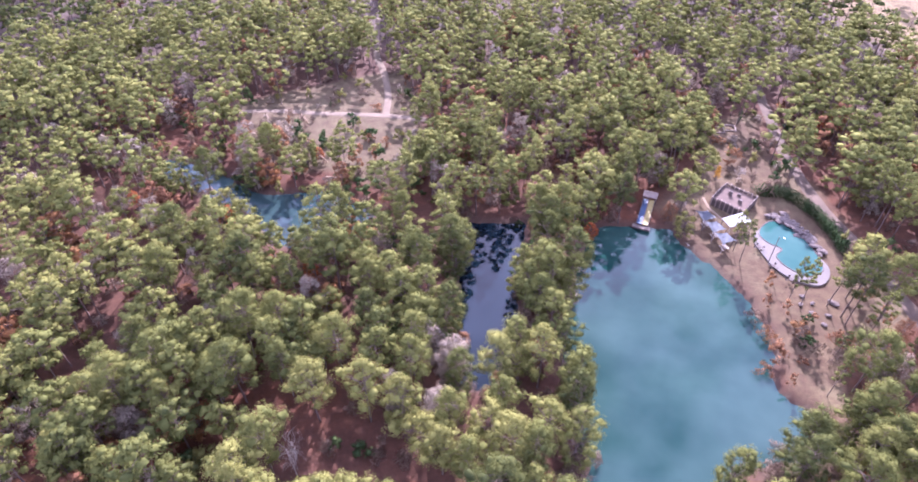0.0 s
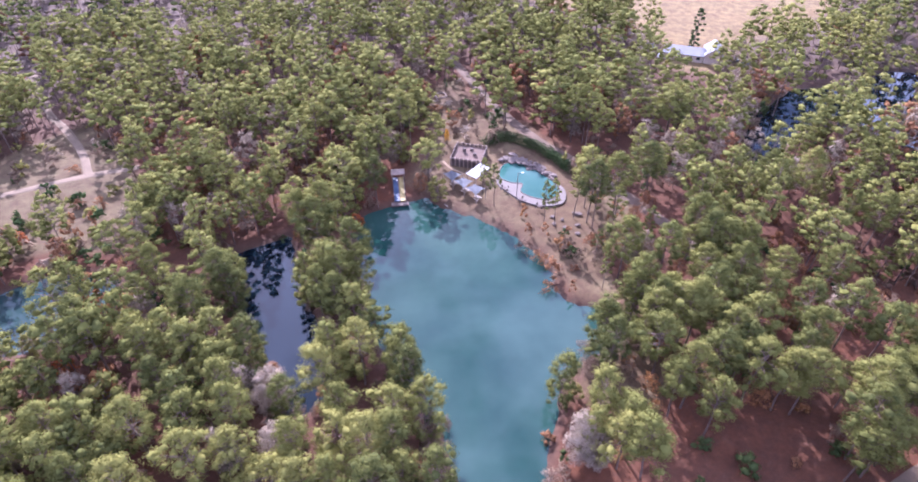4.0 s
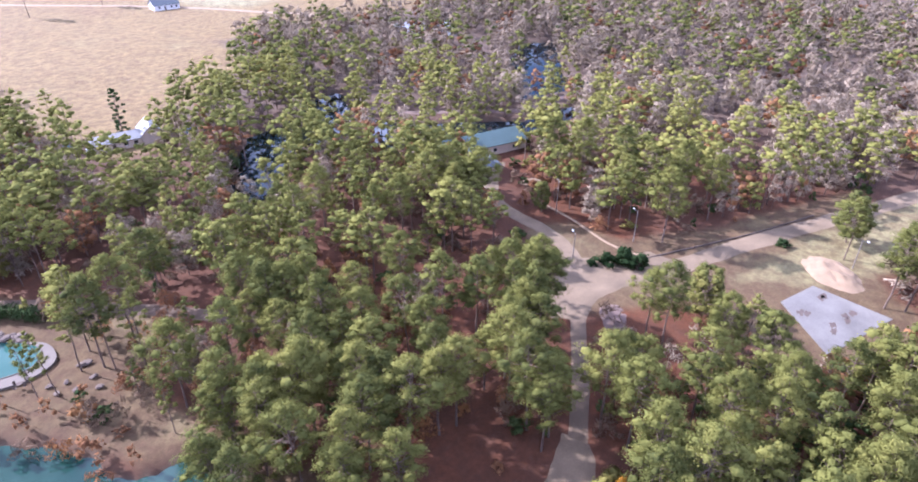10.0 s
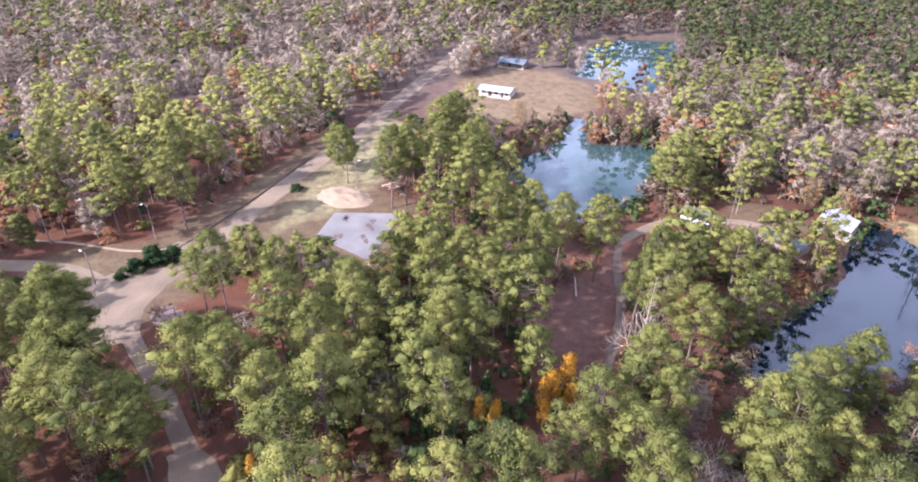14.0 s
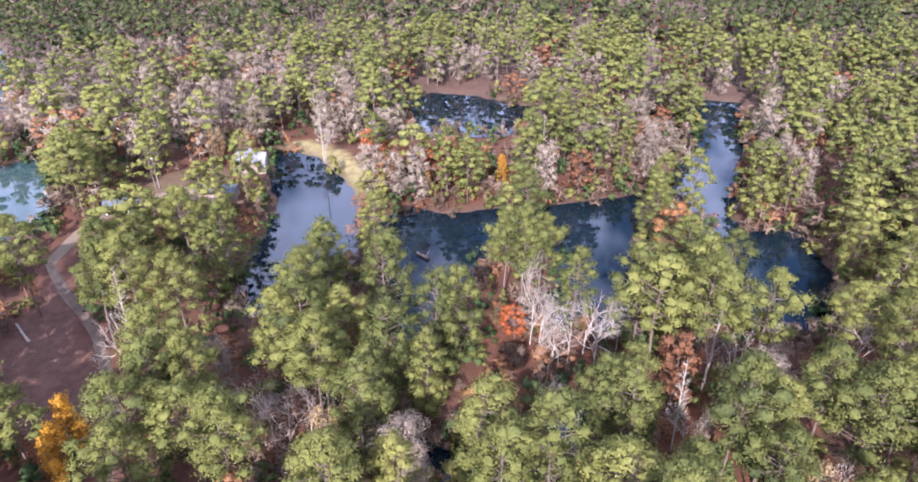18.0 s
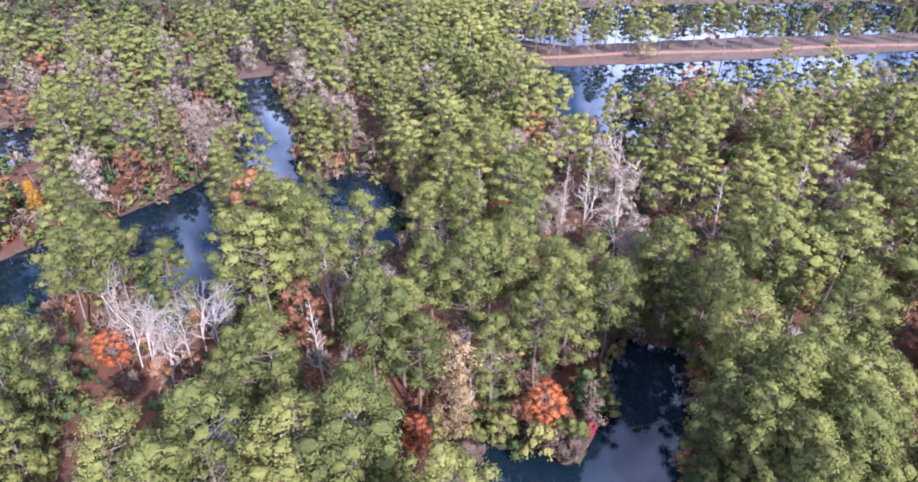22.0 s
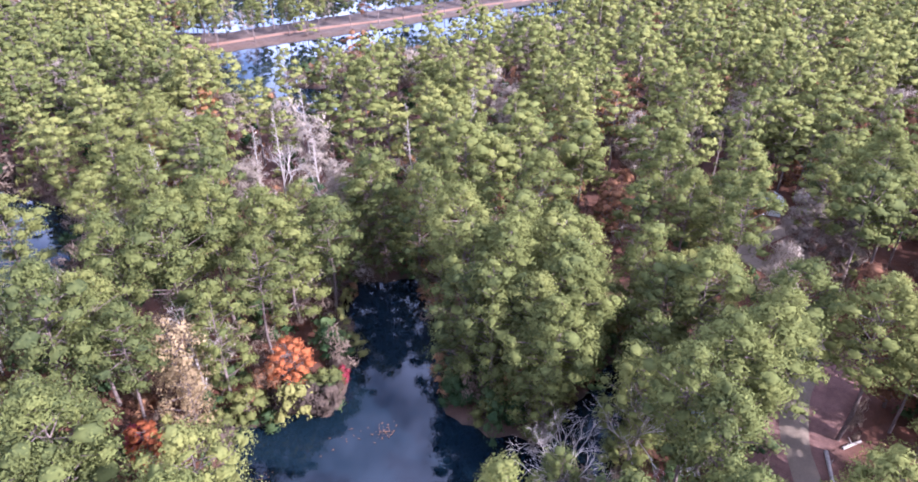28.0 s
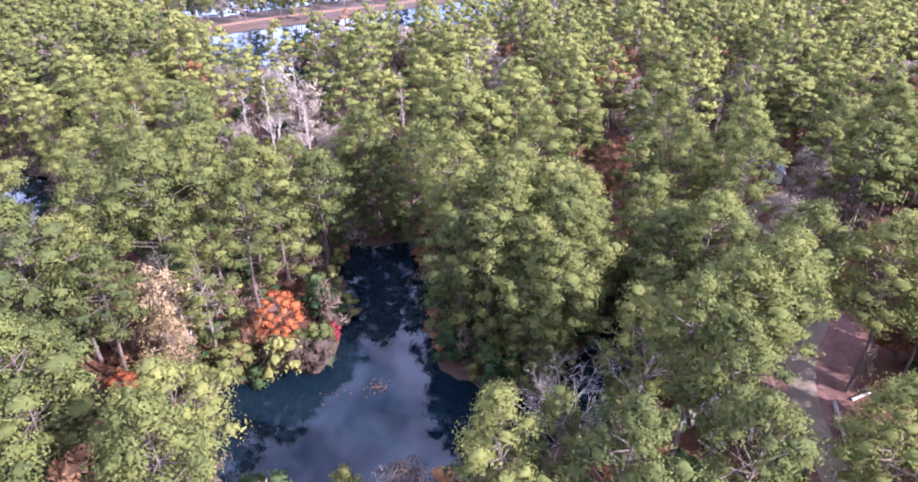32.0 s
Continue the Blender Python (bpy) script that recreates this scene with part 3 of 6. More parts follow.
for k, (name, (mat, label, outline)) in enumerate(PONDS.items()):
    o = np.array(outline)
    lo, hi = o.min(0) - 6, o.max(0) + 6
    wx, wy = np.meshgrid(np.arange(lo[0], hi[0], 3.0), np.arange(lo[1], hi[1], 3.0), indexing="ij")
    use = sdf(wx[:-1, :-1] + 1.5, wy[:-1, :-1] + 1.5, outline) < 3.5
    ii = np.arange(wx.size).reshape(wx.shape)
    q = np.stack([ii[:-1, :-1], ii[1:, :-1], ii[1:, 1:], ii[:-1, 1:]], -1)[use]
    me = fast_mesh(name, np.stack([wx, wy, 0 * wx - 0.006 * k], -1).reshape(-1, 3), q, [mat])
    tagged(new(name, me), label, "water", kind="structure")


def resample(line, step):
    p = np.array(line, float)
    # Catmull-Rom through the points
    ext = np.vstack([2 * p[0] - p[1], p, 2 * p[-1] - p[-2]])
    out = []
    for a, b, c, d in zip(ext, ext[1:], ext[2:], ext[3:]):
        n = max(2, int(np.linalg.norm(c - b) / step))
        for k in np.arange(n) / n:
            out.append(0.5 * (2 * b + (c - a) * k + (2 * a - 5 * b + 4 * c - d) * k * k + (3 * b - a - 3 * c + d) * k ** 3))
    out.append(p[-1])
    return np.array(out)


def strip(name, mat, width, label, line, lift=0.07, cross=7):
    c = resample(line, 1.2)
    tan = np.gradient(c, axis=0)
    tan /= np.linalg.norm(tan, axis=1)[:, None] + 1e-9
    side = np.stack([tan[:, 1], -tan[:, 0]], 1)
    verts, faces = [], []
    s = np.arange(len(c))
    edge = [width / 2 * (1 + 0.14 * wave(s * 1.2, s * 0 + 7 * e, 0.35, len(name) + e)) for e in (0, 1)]
    for k in range(cross):
        f = k / (cross - 1)
        off = -edge[0] * (1 - f) + edge[1] * f
        p = c + side * off[:, None]
        z = np.maximum(land(p[:, 0], p[:, 1]), 0.35) + lift * (1 if 0 < k < cross - 1 else -1.2) + 0.02 * wave(p[:, 0], p[:, 1], 1.5, 3)
        verts.append(np.column_stack([p, z]))
    n = len(c)
    for k in range(cross - 1):
        a = np.arange(n - 1) + k * n
        faces.append(np.stack([a, a + n, a + n + 1, a + 1], 1))
    me = fast_mesh(name, np.concatenate(verts), np.concatenate(faces)[:, ::-1], [mat])
    me.shade_smooth()
    return tagged(new(name, me), label, "road", kind="structure")


for k, (name, (mat, width, label, line)) in enumerate(ROADS.items()):
    strip(name, mat, width, label, line, 0.06 + 0.006 * k)



def apron(name, mat, outline, label, lift=0.05, cell=0.7):
    """A patch of bare road dirt that dips under the ground along its ragged edge."""
    q = np.array(outline, float)
    gx, gy = np.meshgrid(np.arange(q[:, 0].min() - 2, q[:, 0].max() + 2, cell), np.arange(q[:, 1].min() - 2, q[:, 1].max() + 2, cell), indexing="ij")
    d = sdf(gx, gy, outline) + 0.5 * wave(gx, gy, 0.6, 17)
    z = np.maximum(land(gx, gy), 0.35) + np.clip(-d * 0.12, -0.12, 1) * (d > 0) + lift * np.clip(-d, 0, 1)
    idx = np.arange(gx.size).reshape(gx.shape)
    face = np.stack([idx[:-1, :-1], idx[1:, :-1], idx[1:, 1:], idx[:-1, 1:]], -1).reshape(-1, 4)
    face = face[d.ravel()[face].min(1) < 0.6]
    me = fast_mesh(name, np.column_stack([gx.ravel(), gy.ravel(), z.ravel()]), face, [mat])
    me.shade_smooth()
    return tagged(new(name, me), label, "road", kind="structure")


apron("road_junction", DIRT, [(98, 52), (104, 54.5), (110, 56), (117, 57.5), (122, 60), (121, 54), (124, 48), (130, 42), (130, 35), (122, 37.5), (115, 42.5), (108, 46), (100, 46)], "sandy fork where the dirt roads meet", 0.17)
apron("road_mouth", DIRT, [(72, 39.5), (66, 38.5), (58, 38.5), (50, 38), (50, 30.5), (58, 29.5), (66, 32), (72, 35)], "wide bare mouth of the dirt road", 0.16)

# ---- trees ----
rng = np.random.RandomState(7)


def tube(p0, p1, r0, r1, sides):
    """A tapered stick between two points."""
    p0, p1 = np.asarray(p0, float), np.asarray(p1, float)
    w = p1 - p0
    w /= np.linalg.norm(w) + 1e-9
    a = np.cross(w, (0.3, 0.9, 0.2))
    a /= np.linalg.norm(a) + 1e-9
    b = np.cross(w, a)
    ang = np.arange(sides) * 2 * math.pi / sides
    ring = np.outer(np.cos(ang), a) + np.outer(np.sin(ang), b)
    v = np.vstack([p0 + ring * r0, p1 + ring * r1])
    i = np.arange(sides)
    j = (i + 1) % sides
    return v, np.stack([i, j, j + sides, i + sides], 1)


class Build:
    """Collects triangles, with a tint and a shading normal per vertex."""

    def __init__(self):
        self.v, self.f, self.t, self.m, self.g, self.n = [], [], [], [], [], 0

    def add(self, v, f, tint=0.3, mat=0, normals=None):
        if f.shape[1] == 4:
            f = np.concatenate([f[:, [0, 1, 2]], f[:, [0, 2, 3]]])
        self.v.append(v)
        self.f.append(f + self.n)
        self.t.append(np.full(len(v), tint) if np.isscalar(tint) else tint)
        self.m.append(np.full(len(f), mat))
        self.g.append(np.zeros((len(v), 3)) if normals is None else normals)
        self.n += len(v)

    def arrays(self):
        return [np.concatenate(q) for q in (self.v, self.f, self.t, self.m, self.g)]

    def mesh(self, name, mats):
        v, f, t, m, g = self.arrays()
        me = fast_mesh(name, v, f, mats, t, m)
        if np.abs(g).max() > 0:
            me.normals_split_custom_set_from_vertices(g.tolist())
        return me


def leaves(r, centre, radii, count, size, axis_xy=(0, 0), up=0.25, flat=0.6, narrow=0.5):
    """Small leaf tufts scattered over a clump, facing outward."""
    d = r.normal(size=(count, 3))
    d[:, 2] = d[:, 2] * 0.8 + up
    d /= np.linalg.norm(d, axis=1)[:, None]
    p = centre + d * radii * r.uniform(0.55, 1.2, (count, 1))
    nrm = d + r.normal(size=(count, 3)) * flat + (0, 0, 0.25)
    nrm /= np.linalg.norm(nrm, axis=1)[:, None]
    a = np.cross(nrm, r.normal(size=(count, 3)))
    a /= np.linalg.norm(a, axis=1)[:, None] + 1e-9
    b = np.cross(nrm, a)
    s = size * r.uniform(0.6, 1.4, (count, 1))
    v = np.stack([p + a * s, p - a * s * 0.6 + b * s * narrow, p - a * s * 0.6 - b * s * narrow], 1).reshape(-1, 3)
    out = np.zeros((count, 3))
    out[:, :2] = p[:, :2] - np.array(axis_xy)
    out /= np.linalg.norm(out, axis=1)[:, None] + 0.5
    g = 0.62 * d + 0.25 * out + 0.24 * nrm + (0, 0, 0.15)
    g /= np.linalg.norm(g, axis=1)[:, None]
    return v, np.arange(count * 3).reshape(count, 3), np.repeat(g, 3, 0)


def icosphere(level):
    """Directions and triangles of a subdivided icosahedron."""
    g = (1 + 5 ** 0.5) / 2
    v = [(-1, g, 0), (1, g, 0), (-1, -g, 0), (1, -g, 0), (0, -1, g), (0, 1, g), (0, -1, -g), (0, 1, -g), (g, 0, -1), (g, 0, 1), (-g, 0, -1), (-g, 0, 1)]
    v = [Vector(q).normalized() for q in v]
    f = [(0, 11, 5), (0, 5, 1), (0, 1, 7), (0, 7, 10), (0, 10, 11), (1, 5, 9), (5, 11, 4), (11, 10, 2), (10, 7, 6), (7, 1, 8), (3, 9, 4), (3, 4, 2), (3, 2, 6), (3, 6, 8), (3, 8, 9), (4, 9, 5), (2, 4, 11), (6, 2, 10), (8, 6, 7), (9, 8, 1)]
    for _ in range(level - 1):
        seen, out = {}, []

        def half(a, b):
            key = (min(a, b), max(a, b))
            if key not in seen:
                seen[key] = len(v)
                v.append(((v[a] + v[b]) / 2).normalized())
            return seen[key]

        for a, b, c in f:
            ab, bc, ca = half(a, b), half(b, c), half(c, a)
            out += [(a, ab, ca), (b, bc, ab), (c, ca, bc), (ab, bc, ca)]
        f = out
    return np.array([tuple(q) for q in v]), np.array(f)


SHELLS = {k: icosphere(k) for k in (1, 2)}


def core(r, centre, radii, level, dense=0.64, axis_xy=(0, 0)):
    """The dense inside of a clump of needles: a dented, flat-bottomed lump."""
    d, f = SHELLS[level]
    k = dense * (1 + 0.25 * r.normal(size=(len(d), 1)).clip(-1.6, 1.6))
    spin = r.uniform(0, 6.28)
    d = d @ np.array([[math.cos(spin), -math.sin(spin), 0], [math.sin(spin), math.cos(spin), 0], [0, 0, 1]])
    v = centre + d * k * radii * np.where(d[:, 2:] < 0, (1, 1, 0.7), (1, 1, 1))
    out = np.zeros((len(d), 3))
    out[:, :2] = v[:, :2] - np.array(axis_xy)
    out /= np.linalg.norm(out, axis=1)[:, None] + 0.5
    g = 0.6 * d + 0.25 * out + r.normal(size=d.shape) * 0.2 + (0, 0, 0.15)
    return v, f, g / np.linalg.norm(g, axis=1)[:, None]


def crown_clumps(r, kind, height, radius, number, full=1.0):
    """Centres and radii of the clumps of a crown."""
    out = []
    lean = r.normal(size=2) * 0.3
    lobes = r.uniform(0.6, 1.15, 7)
    twist = r.uniform(0, 6.28)
    for k in range(number):
        ang = twist + k * 2.39996 + r.normal() * 0.35
        lobe = lobes[int(ang / 6.2832 * 7) % 7]
        u = (k + r.uniform(0.1, 0.9)) / number
        if kind == "pine":
            t = u ** 0.9
            z = height * (0.44 + 0.53 * t)
            env = radius * (0.5 + 0.5 * math.sin(math.pi * min(1, 0.22 + 0.62 * t))) * (1.0 if t < 0.66 else 1 - (t - 0.66) * 2.3) * lobe
            q = math.sqrt(r.uniform(0.25, 1))
            cr = radius * r.uniform(0.19, 0.35) * (1.0 if t < 0.8 else 0.8)
            flat = 0.62
        elif kind == "edge":
            t = u
            z = height * (0.10 + 0.86 * t)
            env = radius * (0.62 + 0.38 * math.sin(math.pi * min(1, 0.2 + 0.65 * t))) * (1.0 if t < 0.7 else 1 - (t - 0.7) * 2.3) * lobe
            q = math.sqrt(r.uniform(0.3, 1))
            cr = radius * r.uniform(0.2, 0.34)
            flat = 0.68
        elif kind == "young":
            t = u
            z = height * (0.18 + 0.78 * t)
            env = radius * (1.0 - 0.8 * t) * lobe
            q = math.sqrt(r.uniform(0.15, 1))
            cr = radius * r.uniform(0.24, 0.38)
            flat = 0.75
        elif kind == "bush":
            t = u
            z = height * (0.12 + 0.72 * t)
            env = radius * math.cos(1.2 * t) * lobe
            q = math.sqrt(r.uniform(0.05, 1))
            cr = radius * r.uniform(0.28, 0.46)
            flat = 0.75
        else:
            t = u
            z = height * (0.18 + 0.76 * t)
            env = radius * math.sin(math.pi * (0.16 + 0.72 * t)) ** 0.7 * lobe
            q = math.sqrt(r.uniform(0.3, 1))
            cr = radius * r.uniform(0.22, 0.38)
            flat = 0.75
        env, cr = max(env, 0.1), cr * full
        out.append((np.array([math.cos(ang) * env * q + lean[0] * t, math.sin(ang) * env * q + lean[1] * t, z]), cr * np.array([r.uniform(0.85, 1.25), r.uniform(0.85, 1.25), flat])))
    return out


def tree_build(seed, kind, height, radius, clumps, per, size, sides=6, trunk_r=0.2, limbs=True, narrow=0.5, level=2, full=1.0, dense=0.64):
    """One tree: its trunk with limbs, and its crown of clumps; level 0 leaves the clumps open."""
    r = np.random.RandomState(seed)
    wood, crown = Build(), Build()
    pts = [np.array([0, 0, -0.4])]
    bend = r.normal(size=2) * 0.25
    for k in range(1, 6):
        z = height * (0.95 if kind not in ("round", "bush") else 0.75) * k / 5
        pts.append(np.array([bend[0] * math.sin(k) * 0.7, bend[1] * math.cos(k * 1.3) * 0.7, z]))
    for k in range(0, 5, 1 if sides > 3 else 5):
        e = k + 1 if sides > 3 else 5
        v, f = tube(pts[k], pts[e], trunk_r * (1 - 0.16 * k), trunk_r * (1 - 0.16 * e), sides)
        wood.add(v, f)
    for c, rad in crown_clumps(r, kind, height, radius, clumps, full):
        if limbs:
            start = np.array([0, 0, max(height * 0.15, c[2] - np.hypot(c[0], c[1]) * r.uniform(0.2, 0.6))])
            v, f = tube(start, c, 0.07, 0.03, 3)
            wood.add(v, f)
        # Clump tint rises up the crown; cores are set darker than their leaves.
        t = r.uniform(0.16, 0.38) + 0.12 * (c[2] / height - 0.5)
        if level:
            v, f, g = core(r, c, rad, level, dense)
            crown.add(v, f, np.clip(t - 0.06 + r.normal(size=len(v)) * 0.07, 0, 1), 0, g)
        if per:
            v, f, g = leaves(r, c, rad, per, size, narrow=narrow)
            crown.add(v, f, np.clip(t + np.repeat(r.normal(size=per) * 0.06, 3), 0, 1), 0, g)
    return wood, crown


def tree_meshes(name, *args, bark=None, leaf=None, **kw):
    wood, crown = tree_build(*args, **kw)
    return wood.mesh(name + "_trunk", [bark or BARK]), crown.mesh(name + "_crown", [leaf or PINE])


def branch(r, build, p, way, length, rad, depth):
    q = p + way * length
    v, f = tube(p, q, rad, rad * 0.62, 5 if depth > 2 else 3)
    build.add(v, f)
    if depth == 0:
        return
    for k in range(r.randint(2, 4) if depth > 1 else 3):
        w = way + r.normal(size=3) * 0.5 + (0, 0, 0.1)
        w /= np.linalg.norm(w)
        branch(r, build, p + way * length * r.uniform(0.55, 1.0), w, length * r.uniform(0.55, 0.8), rad * 0.6, depth - 1)


def snag_mesh(name, seed, height, mat):
    """A tall slender leafless tree with short side branches."""
    r = np.random.RandomState(seed)
    t, b = Build(), Build()
    v, f = tube((0, 0, -0.3), (0.2, 0.1, height), 0.16, 0.03, 6)
    t.add(v, f)
    for k in range(46):
        z = height * (0.3 + 0.68 * (k + r.uniform()) / 46)
        a, n = r.uniform(0, 6.28), (1 - z / height) * 2.6 + 0.5
        w = np.array([math.cos(a), math.sin(a), r.uniform(0.5, 1.1)])
        branch(r, b, np.array([0.2 * z / height, 0.1 * z / height, z]), w / np.linalg.norm(w), n * 0.6, 0.035, 1)
    return t.mesh(name + "_trunk", [mat]), b.mesh(name + "_branches", [mat])


def bare_mesh(name, seed, height, mat, depth=4, spread=1.0):
    r = np.random.RandomState(seed)
    b, t = Build(), Build()
    v, f = tube((0, 0, -0.3), (0, 0, height * 0.34), 0.13, 0.09, 6)
    t.add(v, f)
    for k in range(3):
        w = np.array([r.normal() * 0.3 * spread, r.normal() * 0.3 * spread, 1.0])
        branch(r, b, np.array([0, 0, height * (0.2 + 0.06 * k)]), w / np.linalg.norm(w), height * 0.27, 0.09, depth)
    return t.mesh(name + "_trunk", [mat]), b.mesh(name + "_branches", [mat])


def place_tree(name, meshes, x, y, scale, label, category, group):
    top = new(name)
    top.matrix_world = Matrix.LocRotScale((x, y, max(0.0, float(land(np.array([x]), np.array([y]))[0]))), Euler((rng.normal() * 0.025, rng.normal() * 0.025, rng.uniform(0, 6.28))), (scale * rng.uniform(0.88, 1.12), scale * rng.uniform(0.88, 1.12), scale))
    for part_name, me in meshes:
        ob = new(part_name, me)
        ob.parent = top
    return tagged(top, label, category, group)

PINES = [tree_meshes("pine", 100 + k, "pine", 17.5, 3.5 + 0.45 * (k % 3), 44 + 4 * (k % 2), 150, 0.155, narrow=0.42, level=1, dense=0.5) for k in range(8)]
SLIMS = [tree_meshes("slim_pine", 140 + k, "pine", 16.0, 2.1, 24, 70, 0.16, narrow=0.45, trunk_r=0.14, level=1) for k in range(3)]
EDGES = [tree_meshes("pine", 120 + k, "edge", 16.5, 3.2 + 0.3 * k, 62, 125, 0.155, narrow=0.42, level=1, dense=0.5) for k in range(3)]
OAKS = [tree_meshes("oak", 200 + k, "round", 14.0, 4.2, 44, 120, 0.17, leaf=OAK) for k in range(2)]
TINTED = {
    "orange_maple": (tree_meshes("orange", 301, "round", 8.0, 2.4, 60, 60, 0.14, leaf=ORANGE, trunk_r=0.1, level=1, full=0.8), "small maple in bright orange autumn leaf"),
    "rusty_oak": (tree_meshes("rust", 302, "round", 9.0, 2.6, 50, 60, 0.14, leaf=RUST, trunk_r=0.11, level=0, full=0.9), "small oak in thin rust-brown autumn leaf"),
    "yellow_tree": (tree_meshes("yellow", 303, "young", 8.5, 2.0, 40, 55, 0.14, leaf=YELLOW, trunk_r=0.1, level=0), "slender tree in golden-yellow autumn leaf"),
    "tan_tree": (tree_meshes("tan", 305, "round", 11.0, 2.6, 44, 70, 0.15, leaf=TAN, trunk_r=0.12, level=0), "slender tree in faded tan-yellow leaf"),
    "crimson_bush": (tree_meshes("crimson", 304, "bush", 4.5, 1.8, 16, 70, 0.14, leaf=PINK, trunk_r=0.07), "low bush in crimson autumn leaf"),
}
BARES = [bare_mesh("bare", 400 + k, 13.0, PALEBARK, 5) for k in range(4)]
SNAGS = [snag_mesh("snag", 410 + k, 15.0, PALEBARK) for k in range(3)]
# pines that stand out one by one
COVE_SHORE = [(-13.6, 0.0), (-15.0, 2.4), (-18.4, 5.4), (-22.4, 11.4), (-4.9, -8.3), (-1.7, -17.9), (-6.0, -23.2), (-13.6, -28.0), (-19.0, -29.0), (-25.3, -26.4), (-16.5, -40.5), (-11.2, -36.8), (-24.2, -41.3), (-29.0, -35.6), (-23.2, -19.4), (-37.4, -32.4), (-45.5, -33.4), (-49.6, -31.4), (-43.6, -18.1), (-44.6, -12.7), (-43.8, -5.9), (-51.1, -7.0), (-58.2, -18.2), (-41.4, -2.0), (-35.9, -7.1), (-31.5, -1.5), (-29.7, -3.6), (-28.6, 4.0), (-42.3, 2.1), (-37.7, 5.9), (-34.5, 11.0), (-33.9, 14.1), (-45.5, 12.9), (-54.2, 13.3), (-55.0, 5.6), (-51.7, 1.7), (-54.6, -2.8), (-71.3, 0.3), (-80.7, 2.8), (-77.0, 9.8), (-62.4, 16.3), (-53.5, 19.8)]
SOUTH_STRIP = [(-45.8, 20.4), (-40.5, 22.1), (-34.0, 23.8), (-94.5, 5.7), (-89.7, 13.6), (-27.9, 17.3), (-32.3, 17.3), (3.2, -32.7), (-3.4, -54.0), (-11.5, -54.8), (-7.1, -69.0), (-7.4, -36.2), (-11.1, -30.3), (-8.4, -25.5), (-25.7, -31.2), (-31.5, -33.9), (-25.9, -18.6), (-26.1, -39.0), (-38.8, -74.4), (-30.2, -72.7), (-26.5, -86.2), (-46.1, -36.2), (-44.5, -29.1), (-38.8, -18.7), (-42.1, -11.1), (-37.7, -5.1), (-34.6, -1.5), (-48.3, 2.7), (-49.8, 6.4), (-67.1, 3.4), (-49.9, 13.0), (-42.8, 13.6), (-40.2, 11.1), (-74.1, -9.5), (-67.9, -2.9), (-3.5, -25.4), (52.1, -53.8), (39.8, -49.3), (40.8, -37.7), (44.1, -33.9), (30.4, -29.9), (39.4, -30.2)]
DITCH_WOODS = [(18.6, -27.0), (14.4, -21.7), (10.4, -25.9), (7.2, -34.6), (4.0, -38.5), (27.6, -45.1), (24.1, -52.9), (20.2, -64.0), (13.0, -60.3), (4.6, -56.8), (-1.0, -71.0), (-15.5, -31.9), (-19.7, -37.8), (-11.2, -26.8), (-22.4, -26.4), (-15.6, -23.5), (-2.8, -20.4), (5.6, -90.1), (6.8, -98.8), (26.0, -78.3), (48.6, -66.8), (48.4, -40.0), (-41.3, -65.7), (-22.8, -60.9), (-26.5, -55.8), (-39.7, -34.0), (-37.0, -39.4), (-48.1, -39.0), (46.3, -32.2), (31.1, -23.7), (52.1, -50.7), (51.8, -43.7), (38.6, -27.5), (32.9, -33.1), (70.5, -32.7), (75.6, -31.9), (65.9, -35.9), (57.4, -21.3), (51.0, -21.8), (47.5, -16.1), (52.1, -13.5), (48.7, -8.6)]
EAST_WOODS = [(41.7, -14.7), (46.3, -0.9), (46.8, 2.2), (60.1, 4.6), (71.7, -3.0), (74.1, 0.1), (77.6, -8.4), (86.4, 11.6), (98.3, 22.4), (76.9, 18.1), (71.0, 16.9), (85.1, 21.8), (64.5, 24.8), (86.7, -1.6), (90.2, -7.7), (94.7, 0.8), (88.9, -15.0), (89.3, -20.5), (92.1, -33.8), (144.5, -28.2), (152.4, -24.3), (135.2, -23.0), (137.7, -30.8), (132.3, -7.3), (131.6, -3.7), (136.8, -15.9), (122.1, -20.1), (142.4, 5.6), (29.6, -42.2), (25.5, -61.8), (21.6, -59.3), (77.8, -51.9), (80.0, -45.5), (82.1, -39.4), (69.4, -52.2), (101.9, -25.0), (96.6, -28.1), (51.8, 61.2), (46.5, 59.4), (47.2, 75.4), (43.9, 73.4), (47.8, 94.2)]
FORK_WOODS = [(47.0, 82.6), (62.6, 55.9), (65.5, 54.6), (75.2, 50.4), (70.0, 44.7), (67.3, 41.1), (95.3, 59.5), (92.2, 62.7), (94.8, 54.7), (84.4, 51.9), (69.0, 74.2), (64.6, 74.3), (62.7, 80.1), (65.2, 90.7), (61.7, 92.1), (75.3, 69.6), (66.8, 58.9), (57.1, 65.4), (58.0, 62.4), (73.4, 30.0), (75.9, 34.9), (59.9, 23.5), (79.1, 12.5), (101.2, 34.7), (98.4, 31.0), (93.4, 3.4), (83.8, -10.1), (71.3, 0.7), (103.7, -18.3), (101.6, -22.1), (102.6, 96.1), (106.8, 91.8), (125.8, 90.8), (128.3, 83.0), (120.5, 86.6), (114.3, 68.4), (95.3, 110.5), (101.1, 109.3), (93.8, 115.0), (152.9, 66.4), (154.4, 75.0), (130.6, 55.3)]
